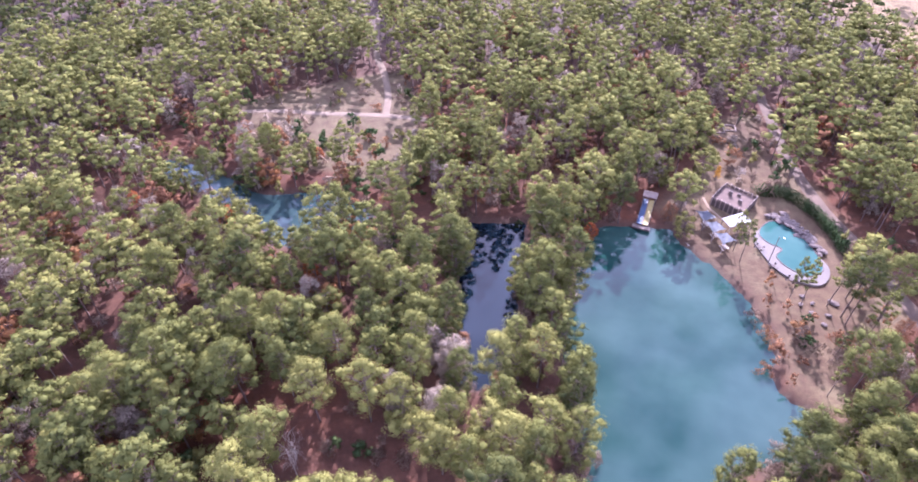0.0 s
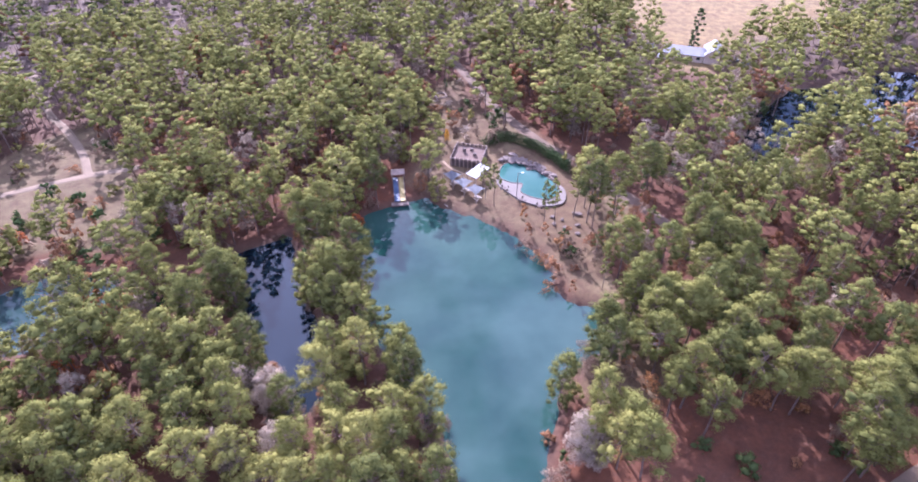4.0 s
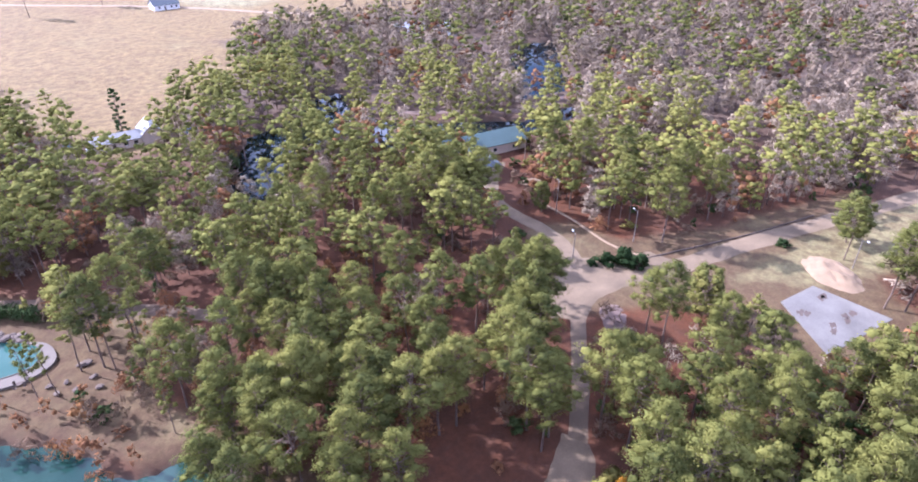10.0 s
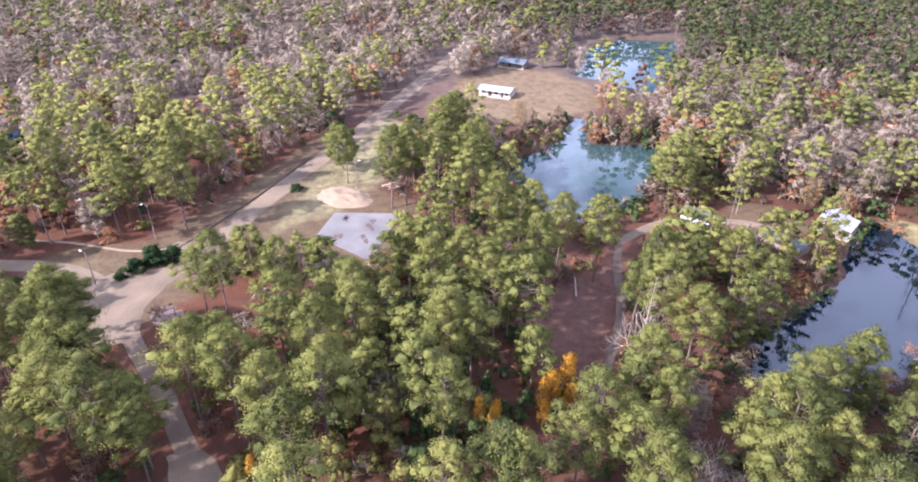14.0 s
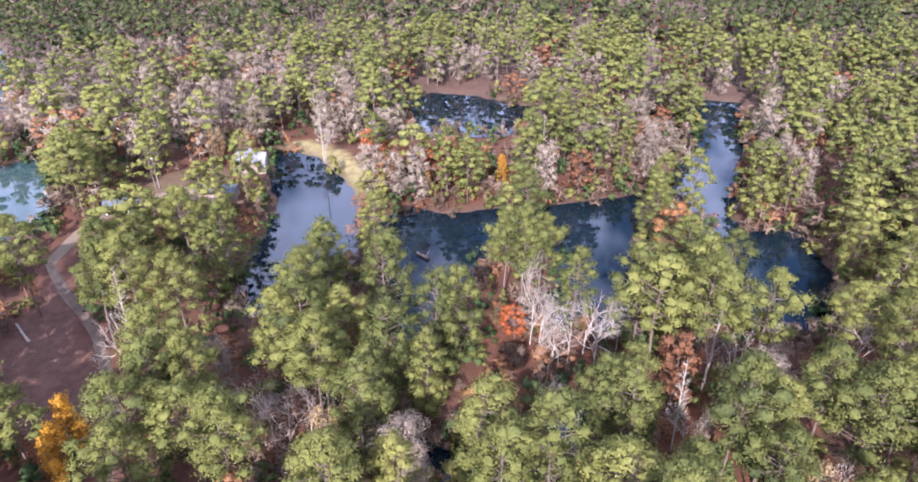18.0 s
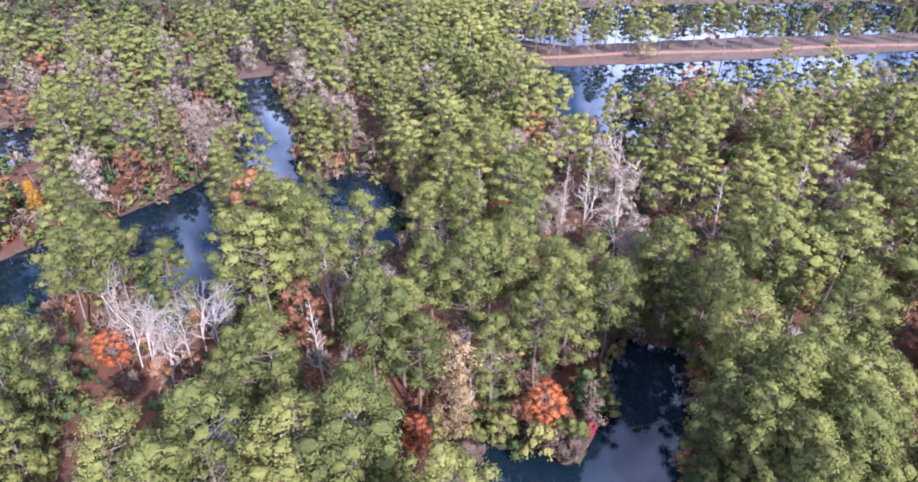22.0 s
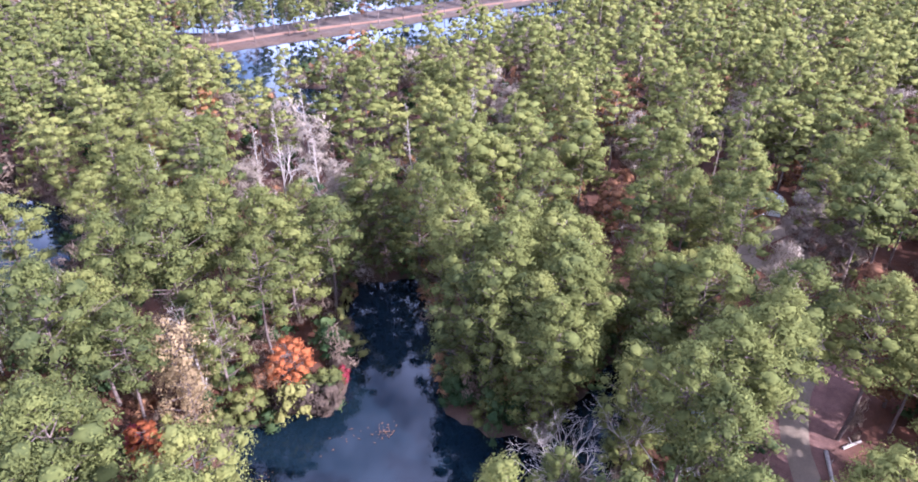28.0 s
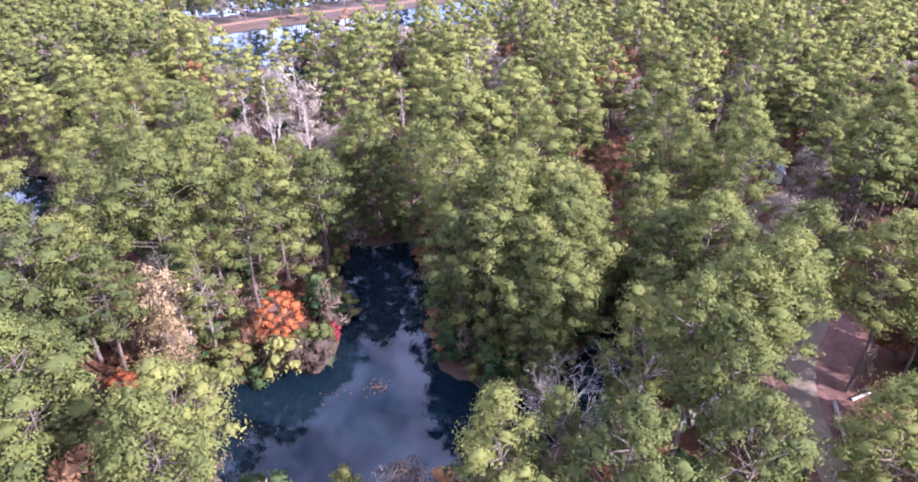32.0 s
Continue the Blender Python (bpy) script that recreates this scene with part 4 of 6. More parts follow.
LAKE_EDGES = [(156.1, 56.4), (153.1, 40.7), (151.7, 33.3), (135.5, 40.2), (147.3, 3.8), (155.9, -22.6), (145.0, -17.4), (157.5, -27.6), (138.6, -6.4), (123.9, -1.0), (-15.2, 115.5), (-9.6, 102.6), (-16.7, 107.7), (-7.0, 99.8), (-21.1, 116.6), (-34.7, 98.2), (-15.5, 98.1), (-13.7, 89.2), (-0.1, 77.7), (5.8, 73.6), (30.6, 102.6), (-16.9, 111.4), (-12.9, 96.4), (-14.1, 76.0), (-0.4, 69.8), (-14.0, 64.8), (-0.3, 61.9), (-6.1, 55.5), (-16.5, 51.4), (-10.3, 47.6), (-0.0, 48.3), (-36.2, 100.6), (-49.6, 105.9), (-40.5, 90.8), (-31.1, 81.1), (-33.5, 70.3), (-45.0, 75.4), (-24.2, 68.1), (-46.5, 65.2), (-60.4, 67.0), (-53.7, 58.2), (-36.3, 59.4)]
WEST_WOODS = [(-74.5, 78.2), (-65.8, 63.9), (-94.8, 81.8), (-82.9, 55.0), (-75.3, 50.8), (-68.9, 44.6), (-61.4, 54.1), (-56.2, 44.4), (-40.6, 46.5), (-26.7, 44.4), (-48.9, 42.9), (-78.7, 42.9), (-100.4, 106.9), (-95.8, 121.6), (-65.7, 100.7), (-50.2, 84.8), (-87.9, 69.5), (25.1, 64.9), (35.5, 68.2), (29.4, 57.9), (43.2, 66.1), (33.9, 47.6), (47.1, 52.5), (57.2, 57.6), (51.0, 71.9), (58.9, 76.6), (66.0, 78.5), (76.2, 82.2), (67.2, 87.8), (46.4, 108.3), (54.6, 115.2), (73.0, 100.3), (65.5, 120.4), (35.1, 88.9), (34.8, 92.3), (44.0, 81.1), (36.3, 77.9), (36.3, 73.5), (43.5, 58.2), (49.6, 76.4), (53.8, 72.9), (59.4, 83.4)]
NORTH_STRIP = [(86.8, 79.0), (73.1, 64.1), (71.3, 87.0), (46.9, 120.3), (47.5, 114.4), (41.4, 119.5), (65.3, 96.9), (57.1, 68.4), (82.0, 49.4), (87.8, 51.8), (-1.9, 128.5)]
PICKED = (COVE_SHORE, SOUTH_STRIP, DITCH_WOODS, EAST_WOODS, FORK_WOODS, LAKE_EDGES, WEST_WOODS, NORTH_STRIP)
SPOTS = {
    "orange_maple": [(-9.5, -26.7), (-69.2, -0.7), (-38.6, -67.6), (21.3, -53.1), (71.7, -108.6), (68.0, -108.5), (54.1, -103.6), (51.2, -188.9), (-7.3, 121.8), (45.1, 186.9), (49.5, 194.4), (47.0, 72.9), (71.4, 186.0), (-64.5, 86.6), (-92.4, 96.4), (-86.3, 130.0), (-121.1, 96.3), (-12.1, 97.2)],
    "rusty_oak": [(48.1, -103.4), (42.1, -103.2), (60.6, -106.8), (51.4, -106.5), (11.7, -129.6), (-43.2, -41.1), (65.4, -109.4), (43.9, -106.4), (117.0, -8.4), (24.3, -54.7), (102.9, 70.5), (96.2, 84.0), (95.8, 78.6), (49.7, 92.2), (64.6, 115.8), (112.9, -6.1), (63.3, 117.4), (57.4, 109.9), (56.6, 100.9), (84.4, 118.6), (99.1, 67.7), (8.8, 134.0), (-71.8, -38.8), (-80.7, -39.5), (-40.2, -39.3), (-70.3, 14.8), (-39.6, -66.9), (-93.5, 94.8), (-80.7, 64.3), (-72.8, 81.7), (-102.2, 128.5), (61.1, 109.3), (59.6, 90.7), (-1.8, 53.4), (48.0, 70.4)],
    "yellow_tree": [(64.2, 28.7), (62.5, -14.2), (63.1, -3.5), (69.9, -18.6), (64.4, -11.3), (64.3, -2.2), (51.6, -95.2), (37.2, -102.6), (19.6, 156.8)],
    "crimson_bush": [(-28.4, -22.2), (-9.6, -29.7)],
    "slender_snag": [(-53.5, -66.5), (-54.0, -57.5), (-71.0, -53.5), (-5.2, -51.0), (-46, -62), (-2.0, -39.0), (-30, -60), (70, -30), (84, -98), (20, -112), (-62, -70), (-78, -46), (30, -108)],
    "bare_tree": [(15.7, -51.6), (13.9, -48.8), (19.7, -57.5), (-49.2, -60.0), (-50.2, -52.2), (-5.6, -52.2), (6.7, -55.5), (11.1, -52.8), (-2.9, -37.9), (14.9, -46.6), (16.8, -49.4), (12.8, -50.0), (17.6, -53.5), (-8.0, -50.0), (9.0, -49.0), (39.0, -25.3), (44.4, -24.8), (13.8, -39.5), (-33.7, -41.2), (-23.8, -59.2), (18.8, -52.5), (44.9, -22.6), (68.7, -28.1), (41.0, -23.7), (84.3, -96.7), (-64.7, -47.5), (-31.0, 4.0), (-36.3, -44.9), (-16.5, -29.1), (-27.9, 5.7), (-36.1, 6.8), (-54.2, 40.7), (-44.9, 44.0), (-46.4, 46.6)],
}
OPEN = ("pasture", "junction", "verge", "cabin_yard", "grass_bank", "lane_clearing", "white_cabin_yard", "green_grass_far")
# Two circles near the lakeside cabin lie on the camera's line to it.
KEPT_CLEAR = [(114, 199, 14), (102, 205, 6), (160, 103, 7), (151, 109, 5), (169, 97, 5), (149, 95, 4), (204, -55, 9), (232, -73, 8), (95, -92, 6), (90, -85, 5), (86, -80, 4), (92, -77, 5), (106.5, -66.5, 5), (-98, -0.5, 4), (-44, 10, 4), (3.3, 136, 5), (25, 140, 13), (37, 135, 12), (20, 133, 7), (24, 148, 8), (38, 150, 7), (46, 144, 5), (20, 183, 4), (103, 49, 5.5), (110, 50, 6), (62, 34, 3.5)]


def blocked(x, y, d, gap=0.6):
    """Where no tree of the woods stands: water, roads, clearings and plots kept clear."""
    bad = d < gap
    for _, width, _, line in ROADS.values():
        bad |= line_dist(x, y, line) < width / 2 + 1.2
    for name in OPEN:
        bad |= sdf(x, y, CLEARINGS[name][2]) < 0
    for bx, by, br in KEPT_CLEAR:
        bad |= np.hypot(x - bx, y - by) < br
    return bad


def ashore(x, y):
    """Moves a place that fell on water to the nearest bank."""
    for _ in range(8):
        d = float(shore(np.array([x]), np.array([y]))[0])
        if d > 0.4:
            break
        e = 0.5
        gx_ = float(shore(np.array([x + e]), np.array([y]))[0]) - d
        gy_ = float(shore(np.array([x]), np.array([y + e]))[0]) - d
        n = math.hypot(gx_, gy_) + 1e-6
        x, y = x + gx_ / n * (0.7 - d) * 0.8, y + gy_ / n * (0.7 - d) * 0.8
    return x, y


# cove water and near-side autumn trees: no pine on the camera's line to them
OVER_COVE = [(-19.6, -22.0), (-22, -14), (-27, -12), (-32, -16), (-38, -24), (-30, -6), (-24, -4)]
SEEN_TREES = [(-14.9, -30.2), (66.0, -15.4), (-23.7, -25.4), (-29.9, -23.0), (-9.5, -26.7), (14.5, -50.0), (21.3, -53.1), (-7.3, 121.8), (-53.5, -62.0), (63.5, -9.0), (64.2, 28.7)]


def hides(x, y):
    for fx, fy in SEEN_TREES:
        ex, ey = 3.5 - fx, 20.0 - fy
        n = math.hypot(ex, ey)
        along, off = ((x - fx) * ex + (y - fy) * ey) / n, abs((x - fx) * ey - (y - fy) * ex) / n
        if -2.0 < along < 11 and off < 3.6:
            return True
    for fx, fy in OVER_COVE:
        ex, ey = 3.5 - fx, 20.0 - fy
        n = math.hypot(ex, ey)
        along, off = ((x - fx) * ex + (y - fy) * ey) / n, abs((x - fx) * ey - (y - fy) * ex) / n
        if -1.0 < along < 15 and off < 3.2:
            return True
    return False


def in_view_gap(x, y):
    """Whether a place, or each of many, lies in a gap left for the camera's view."""
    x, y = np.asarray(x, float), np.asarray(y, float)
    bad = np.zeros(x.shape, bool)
    for name, outline in VIEW_GAPS.items():
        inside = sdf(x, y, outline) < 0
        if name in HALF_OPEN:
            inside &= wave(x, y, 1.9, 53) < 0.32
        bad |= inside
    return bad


stand = []
for group in PICKED:
    for x, y in group:
        x, y = ashore(x, y)
        if any(math.hypot(x - bx, y - by) < br * 0.8 for bx, by, br in KEPT_CLEAR):
            continue
        if 28 < x < 47 and 84 < y < 123:
            continue
        if hides(x, y) or in_view_gap(x, y) or (-34 < x < -20 and -9.5 < y < 5.5):
            continue
        if any(line_dist(np.array([x]), np.array([y]), line)[0] < width / 2 + 0.5 for _, width, _, line in ROADS.values()):
            continue
        stand.append((x, y))
        brink = float(shore(np.array([x]), np.array([y]))[0]) < 5 and rng.uniform() < 0.75
        wood, crown = EDGES[rng.randint(3)] if brink else PINES[rng.randint(len(PINES))]
        place_tree("pine_tree", [("trunk", wood), ("crown", crown)], x, y, rng.uniform(0.86, 1.14) * (0.7 if math.hypot(x + 14, y - 1) < 4 else 1.0), "tall loblolly pine with clumped yellow-green needles", "pine tree", "pines of the woods")
# slim pines that stand free on the bank round the pool and by the fork
POOL_PINES = [(26.5, 125.3, 0.85), (24.0, 128.6, 0.8), (36.7, 115.3, 0.85), (39.3, 114.6, 0.9), (44.9, 116.9, 1.0), (48.2, 112.4, 1.0), (51.0, 108.0, 1.0), (43.1, 91.4, 0.7), (44.8, 101.2, 0.6), (56.8, 101.8, 0.85), (67.2, 95.2, 1.0), (39.5, 76.6, 0.8), (70.3, 41.2, 0.95), (74.0, 42.6, 0.8), (80.5, 34.6, 0.95), (88.4, 55.0, 1.0), (101.4, 62.2, 0.98), (99.2, 55.8, 0.98), (84.6, 52.2, 0.98), (78.5, 52.6, 0.98), (95.6, 51.8, 0.98)]
for x, y, s in POOL_PINES:
    stand.append((x, y))
    wood, crown = SLIMS[rng.randint(3)] if y > 60 else PINES[rng.randint(len(PINES))]
    place_tree("pine_tree", [("trunk", wood), ("crown", crown)], x, y, s, "slim loblolly pine standing free on open ground", "pine tree", "pines of the clearings")
for kind, spots in SPOTS.items():
    for x, y in spots:
        x, y = ashore(x, y)
        stand.append((x, y))
        if kind == "slender_snag":
            wood, twigs = SNAGS[rng.randint(3)]
            place_tree(kind, [("trunk", wood), ("bare_crown", twigs)], x, y, rng.uniform(0.85, 1.15), "tall slender leafless pale tree", "tree", "bare trees")
        elif kind == "bare_tree":
            wood, twigs = BARES[rng.randint(len(BARES))]
            place_tree(kind, [("trunk", wood), ("bare_crown", twigs)], x, y, rng.uniform(0.7, 1.05), "leafless pale grey tree with forked branches", "tree", "bare trees")
        else:
            (wood, crown), label = TINTED[kind]
            place_tree(kind, [("trunk", wood), ("crown", crown)], x, y, rng.uniform(0.5, 0.9), label, "tree", "autumn trees")
(wood, crown), label = TINTED["orange_maple"]
place_tree("orange_maple", [("trunk", wood), ("crown", crown)], -23.4, -25.0, 0.8, "round maple in bright orange leaf on the point of the cove", "tree", "autumn trees")
stand.append((-23.4, -25.0))
# a golden clump beside the lane, tan crowns by the cove and round the pale lake
for kind, x, y, s in (("yellow_tree", 66.0, -15.4, 1.05), ("yellow_tree", 64.9, -13.4, 0.9), ("yellow_tree", 63.4, -3.8, 0.65), ("yellow_tree", 62.0, -10.6, 0.6), ("tan_tree", -14.9, -30.2, 1.1), ("tan_tree", -14.0, -26.6, 0.8), ("tan_tree", 167.5, -49.2, 0.9), ("tan_tree", 168.2, -82.4, 0.8), ("tan_tree", 161.4, -84.2, 0.75), ("tan_tree", 104.0, -92.7, 0.8), ("tan_tree", 99.0, -97.5, 0.7), ("tan_tree", 127.0, -107.9, 0.9), ("rusty_oak", 40.5, -26.0, 0.9), ("tan_tree", 35.5, -24.5, 0.8)):
    x, y = ashore(x, y)
    (wood, crown), label = TINTED[kind]
    stand.append((x, y))
    place_tree(kind, [("trunk", wood), ("crown", crown)], x, y, s, label, "tree", "autumn trees")
for x, y, s in ((155.7, 3.6, 0.9), (170.5, -28.7, 0.8), (136, 70, 0.62), (114, 27, 0.75)):
    wood, crown = OAKS[rng.randint(2)]
    stand.append((x, y))
    place_tree("oak_tree", [("trunk", wood), ("crown", crown)], x, y, s, "round dark-green oak standing alone by the road", "tree", "oaks by the road")
BUSHES = [tree_meshes("shore_bush", 360 + k, "bush", 3.0 + 0.5 * k, 1.9, 15, 90, 0.14, leaf=m, trunk_r=0.06) for k, m in enumerate((BRUSH, OAK, GREENBRUSH))]
for x, y, k in ((-23.2, -22.3, 0), (-25.2, -20.9, 0), (-26.6, -22.8, 1), (-21.0, -23.6, 0), (-25.0, -23.4, 1), (-19.0, -26.0, 1), (-28.8, -24.2, 0), (-31.2, -25.6, 2), (-33.6, -28.2, 0), (-15.8, -26.4, 1), (-14.0, -24.2, 0), (-33.6, -11.2, 2), (-34.2, -8.0, 1), (-35.4, -5.2, 2), (-36.8, -2.6, 1)):
    x, y = ashore(x, y)
    wood, crown = BUSHES[k]
    place_tree("shore_bush", [("stem", wood), ("foliage", crown)], x, y, rng.uniform(0.75, 1.2), ("brown leafless brush crowding the bank", "olive-green bush leaning over the bank", "dark-green evergreen bush on the bank")[k], "bush", "bushes round the cove")
vine, vines = tree_meshes("vine", 350, "edge", 17.0, 2.0, 34, 80, 0.24, leaf=GREENBRUSH)
place_tree("vine_covered_tree", [("trunk", vine), ("vines", vines)], 117.2, 201.5, 1.0, "tall dead trunk wrapped in dark vines beside the ranch house", "tree", "")
stand.append((117.2, 201.5))
for x, y in ((97.7, 252.0), (82.5, 315), (118.0, 312.0), (150, 395), (205, 395), (245, 390), (62, 332), (128, 450)):
    wood, crown = PINES[rng.randint(len(PINES))]
    stand.append((x, y))
    place_tree("pine_tree", [("trunk", wood), ("crown", crown)], x, y, rng.uniform(1.05, 1.35), "tall lone pine standing in the dry pasture", "pine tree", "pines of the pasture")
for x, y, s in ((-36.5, -12.2, 0.92), (-36.2, -8.8, 1.0), (-38.0, -5.6, 0.95), (-41.5, -5.0, 1.05), (-40.5, -10.0, 1.15), (-45.0, -8.0, 1.12), (-46.5, -4.6, 0.9), (-40.0, -14.0, 1.1), (-45.5, -12.5, 1.12), (-27.0, 4.6, 0.62)):
    wood, crown = EDGES[rng.randint(3)]
    stand.append((x, y))
    place_tree("pine_tree", [("trunk", wood), ("crown", crown)], x, y, s, "bushy pine leafed down to the water beside the cove", "pine tree", "pines round the cove")
# a row of pines along the outer side of the levee
LEVEE = resample(ROADS["levee_road"][3], 8.0)
for p, q in zip(LEVEE[:-1], LEVEE[1:]):
    d = (q - p) / np.linalg.norm(q - p)
    x, y = p[0] + d[1] * -rng.uniform(3.2, 6.0), p[1] + d[0] * rng.uniform(3.2, 6.0) * -1
    x, y = ashore(x, y)
    stand.append((x, y))
    wood, crown = PINES[rng.randint(len(PINES))]
    place_tree("pine_tree", [("trunk", wood), ("crown", crown)], x, y, rng.uniform(0.6, 0.95), "pine standing beside the orange levee", "pine tree", "pines of the levee")
stand = np.array(stand)

# a jittered lattice of places over the rest of the woods
CX, CY = 3.5, 20.0
step = 4.4
lx, ly = np.meshgrid(np.arange(-360, 460, step), np.arange(-430, 560, step), indexing="ij")
r0 = np.random.RandomState(21)
tx = (lx + r0.uniform(-0.5, 0.5, lx.shape) * step * 0.95).ravel()
ty = (ly + r0.uniform(-0.5, 0.5, ly.shape) * step * 0.95).ravel()
far = np.hypot(tx - CX, ty - CY)
dens = 0.60 + 0.3 * wave(tx, ty, 0.06, 31)
dens = np.where(sdf(tx, ty, CLEARINGS["pool_yard"][2]) < 0, 0.3, dens)
thin = (ty > 235) & (tx < 100)
dens = np.where(thin, 0.5, dens)
dens = np.where(far > 250, dens * 0.8, dens)
dens = np.where((far < 105) & ((tx > -12) | (ty < 25)), dens * np.where((tx < -38) & (ty > -45), 0.8, 0.42), dens)
dens = np.where((tx > 35) & (tx < 108) & (ty > 22) & (ty < 105), dens * 0.4, dens)
thick = np.hypot((tx - 84) / 26, (ty - 3) / 20) < 1
dens = np.where(thick, 0.5, dens)
dens = np.where((far >= 105) & (far < 190) & (ty < 0), dens * 0.8, dens)
dens = np.where(sdf(tx, ty, CLEARINGS["west_clearing"][2]) < 0, 0.15, dens)
keep = (r0.uniform(size=tx.shape) < dens) & (far > 30) & (far < 430)
tx, ty, far = tx[keep], ty[keep], far[keep]
td = shore(tx, ty)
ok = ~blocked(tx, ty, td)
loose = (r0.uniform(size=tx.shape) < 0.06) & (sdf(tx, ty, CLEARINGS["pasture"][2]) < 0) & (tx < 120) & (ty > 245)
wet = np.minimum(sdf(tx, ty, PONDS["bayou"][2]), np.minimum(sdf(tx, ty, PONDS["bayou_reach"][2]), sdf(tx, ty, PONDS["bayou_head"][2]))) < 1
ok |= loose | (wet & (r0.uniform(size=tx.shape) < 0.42))
tx, ty, far, td = tx[ok], ty[ok], far[ok], td[ok]
gap = np.full(tx.shape, 99.0)
for x, y in stand:
    gap = np.minimum(gap, np.hypot(tx - x, ty - y))
clear = np.array([not (hides(x, y) or (-34 < x < -20 and -9.5 < y < 5.5)) for x, y in zip(tx, ty)])
clear &= ~in_view_gap(tx, ty) & ~((tx > 28) & (tx < 47) & (ty > 84) & (ty < 123))
ok = clear & (gap > np.where(far < 90, 3.6, 3.0))
tx, ty, far, td = tx[ok], ty[ok], far[ok], td[ok]


def woods(name, xs, ys, ds, seed, clumps, per, size, limbs, label, sides=3, shade=(-0.05, 0.3), level=2, twigs=3, full=1.0):
    """Trees joined into one mesh from a few templates."""
    r = np.random.RandomState(seed)
    temps = []
    for k in range(6):
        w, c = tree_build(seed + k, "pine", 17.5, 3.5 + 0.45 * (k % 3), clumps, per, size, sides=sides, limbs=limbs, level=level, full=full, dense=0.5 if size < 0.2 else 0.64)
        temps.append((w.arrays(), c.arrays()))
    rounds = []
    for k in range(3):
        w, c = tree_build(seed + 9 + k, "round", 11.0, 3.2, clumps, per, size, sides=sides, limbs=limbs, level=level, full=full, dense=0.5 if size < 0.2 else 0.64)
        rounds.append((w.arrays(), c.arrays()))
    brinks = []
    for k in range(3):
        w, c = tree_build(seed + 29 + k, "edge", 15.5, 3.4, int(clumps * 1.3), per, size, sides=sides, limbs=limbs, level=level, full=full, dense=0.5 if size < 0.2 else 0.64)
        brinks.append((w.arrays(), c.arrays()))
    twiggy = []
    for k in range(3):
        w, c = tree_build(seed + 19 + k, "round", 12.0, 3.0, clumps, per * twigs // (2 if limbs else 1), size * 2.2, sides=sides, limbs=limbs, narrow=0.1, trunk_r=0.14, level=0 if per > 5 else 1)
        twiggy.append((w.arrays(), c.arrays()))
    zs = np.maximum(land(xs, ys), 0)
    share = 0.11 + 0.6 * np.clip((xs - 170) / 50, 0, 1) * np.clip((ys + 120) / 60, 0, 1) + 0.25 * np.clip((-ys - 85) / 50, 0, 1) * np.clip((xs + 60) / 50, 0, 1)
    share = np.maximum(share, 0.55 * (np.hypot((xs - 150) / 70, (ys + 118) / 45) < 1))
    b = Build()
    for x, y, z, sh, d in zip(xs, ys, zs, share, ds):
        a, s, sz = r.uniform(0, 6.28), r.uniform(0.75, 1.2), r.uniform(0.68, 1.12)
        turn = np.array([[math.cos(a) * s, -math.sin(a) * s, 0], [math.sin(a) * s, math.cos(a) * s, 0], [0, 0, sz]])
        own, u = r.uniform(*shade), r.uniform()
        # Eastern crowns tinted paler, southern ones darker: haze and shade put into the tint.
        own += 0.16 if x > 150 and y > -90 else -0.2 if y < -100 and x > -60 else 0.0
        if u < sh:
            own += 0.12
            pick, leaf = twiggy[r.randint(3)], 3
        elif u < sh + 0.07:
            pick, leaf = rounds[r.randint(3)], 2
        elif u < sh + 0.09 and size < 0.4:
            pick, leaf = rounds[r.randint(3)], 5
        elif u < sh + 0.15:
            pick, leaf = rounds[r.randint(3)], 4
        else:
            pick, leaf = (brinks[r.randint(3)] if d < 6 and r.uniform() < 0.6 else temps[r.randint(6)]), 1
        for q, (v, f, t, m, g) in enumerate(pick):
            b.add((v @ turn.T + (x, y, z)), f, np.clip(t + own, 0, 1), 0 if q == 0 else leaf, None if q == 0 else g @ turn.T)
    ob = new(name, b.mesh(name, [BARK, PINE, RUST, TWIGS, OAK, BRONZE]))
    return tagged(ob, label, "woods", kind="stuff")


near = far < 62
woods("pine_woods_near", tx[near], ty[near], td[near], 480, 42, 120, 0.16, True, "close stand of green pines with some rusty crowns", 5, level=1)
near = (far >= 62) & (far < 95)
woods("pine_woods", tx[near], ty[near], td[near], 500, 34, 60, 0.23, True, "dense stand of green pines with some rusty crowns", 5, level=1)
near = (far >= 95) & (far < 150)
woods("pine_woods_middle", tx[near], ty[near], td[near], 520, 26, 27, 0.31, True, "middle-distance green pine woods with some rusty crowns", shade=(-0.12, 0.22), level=1)
near = (far >= 150) & (far < 240)
woods("pine_woods_distant", tx[near], ty[near], td[near], 540, 16, 9, 0.46, False, "distant pine woods mixed with grey leafless trees", shade=(-0.12, 0.16), level=1, full=1.3)
near = far >= 240
woods("pine_woods_far", tx[near], ty[near], td[near], 560, 7, 4, 0.9, False, "far woods of pine and grey leafless trees", shade=(-0.14, 0.16), level=1, full=1.6)

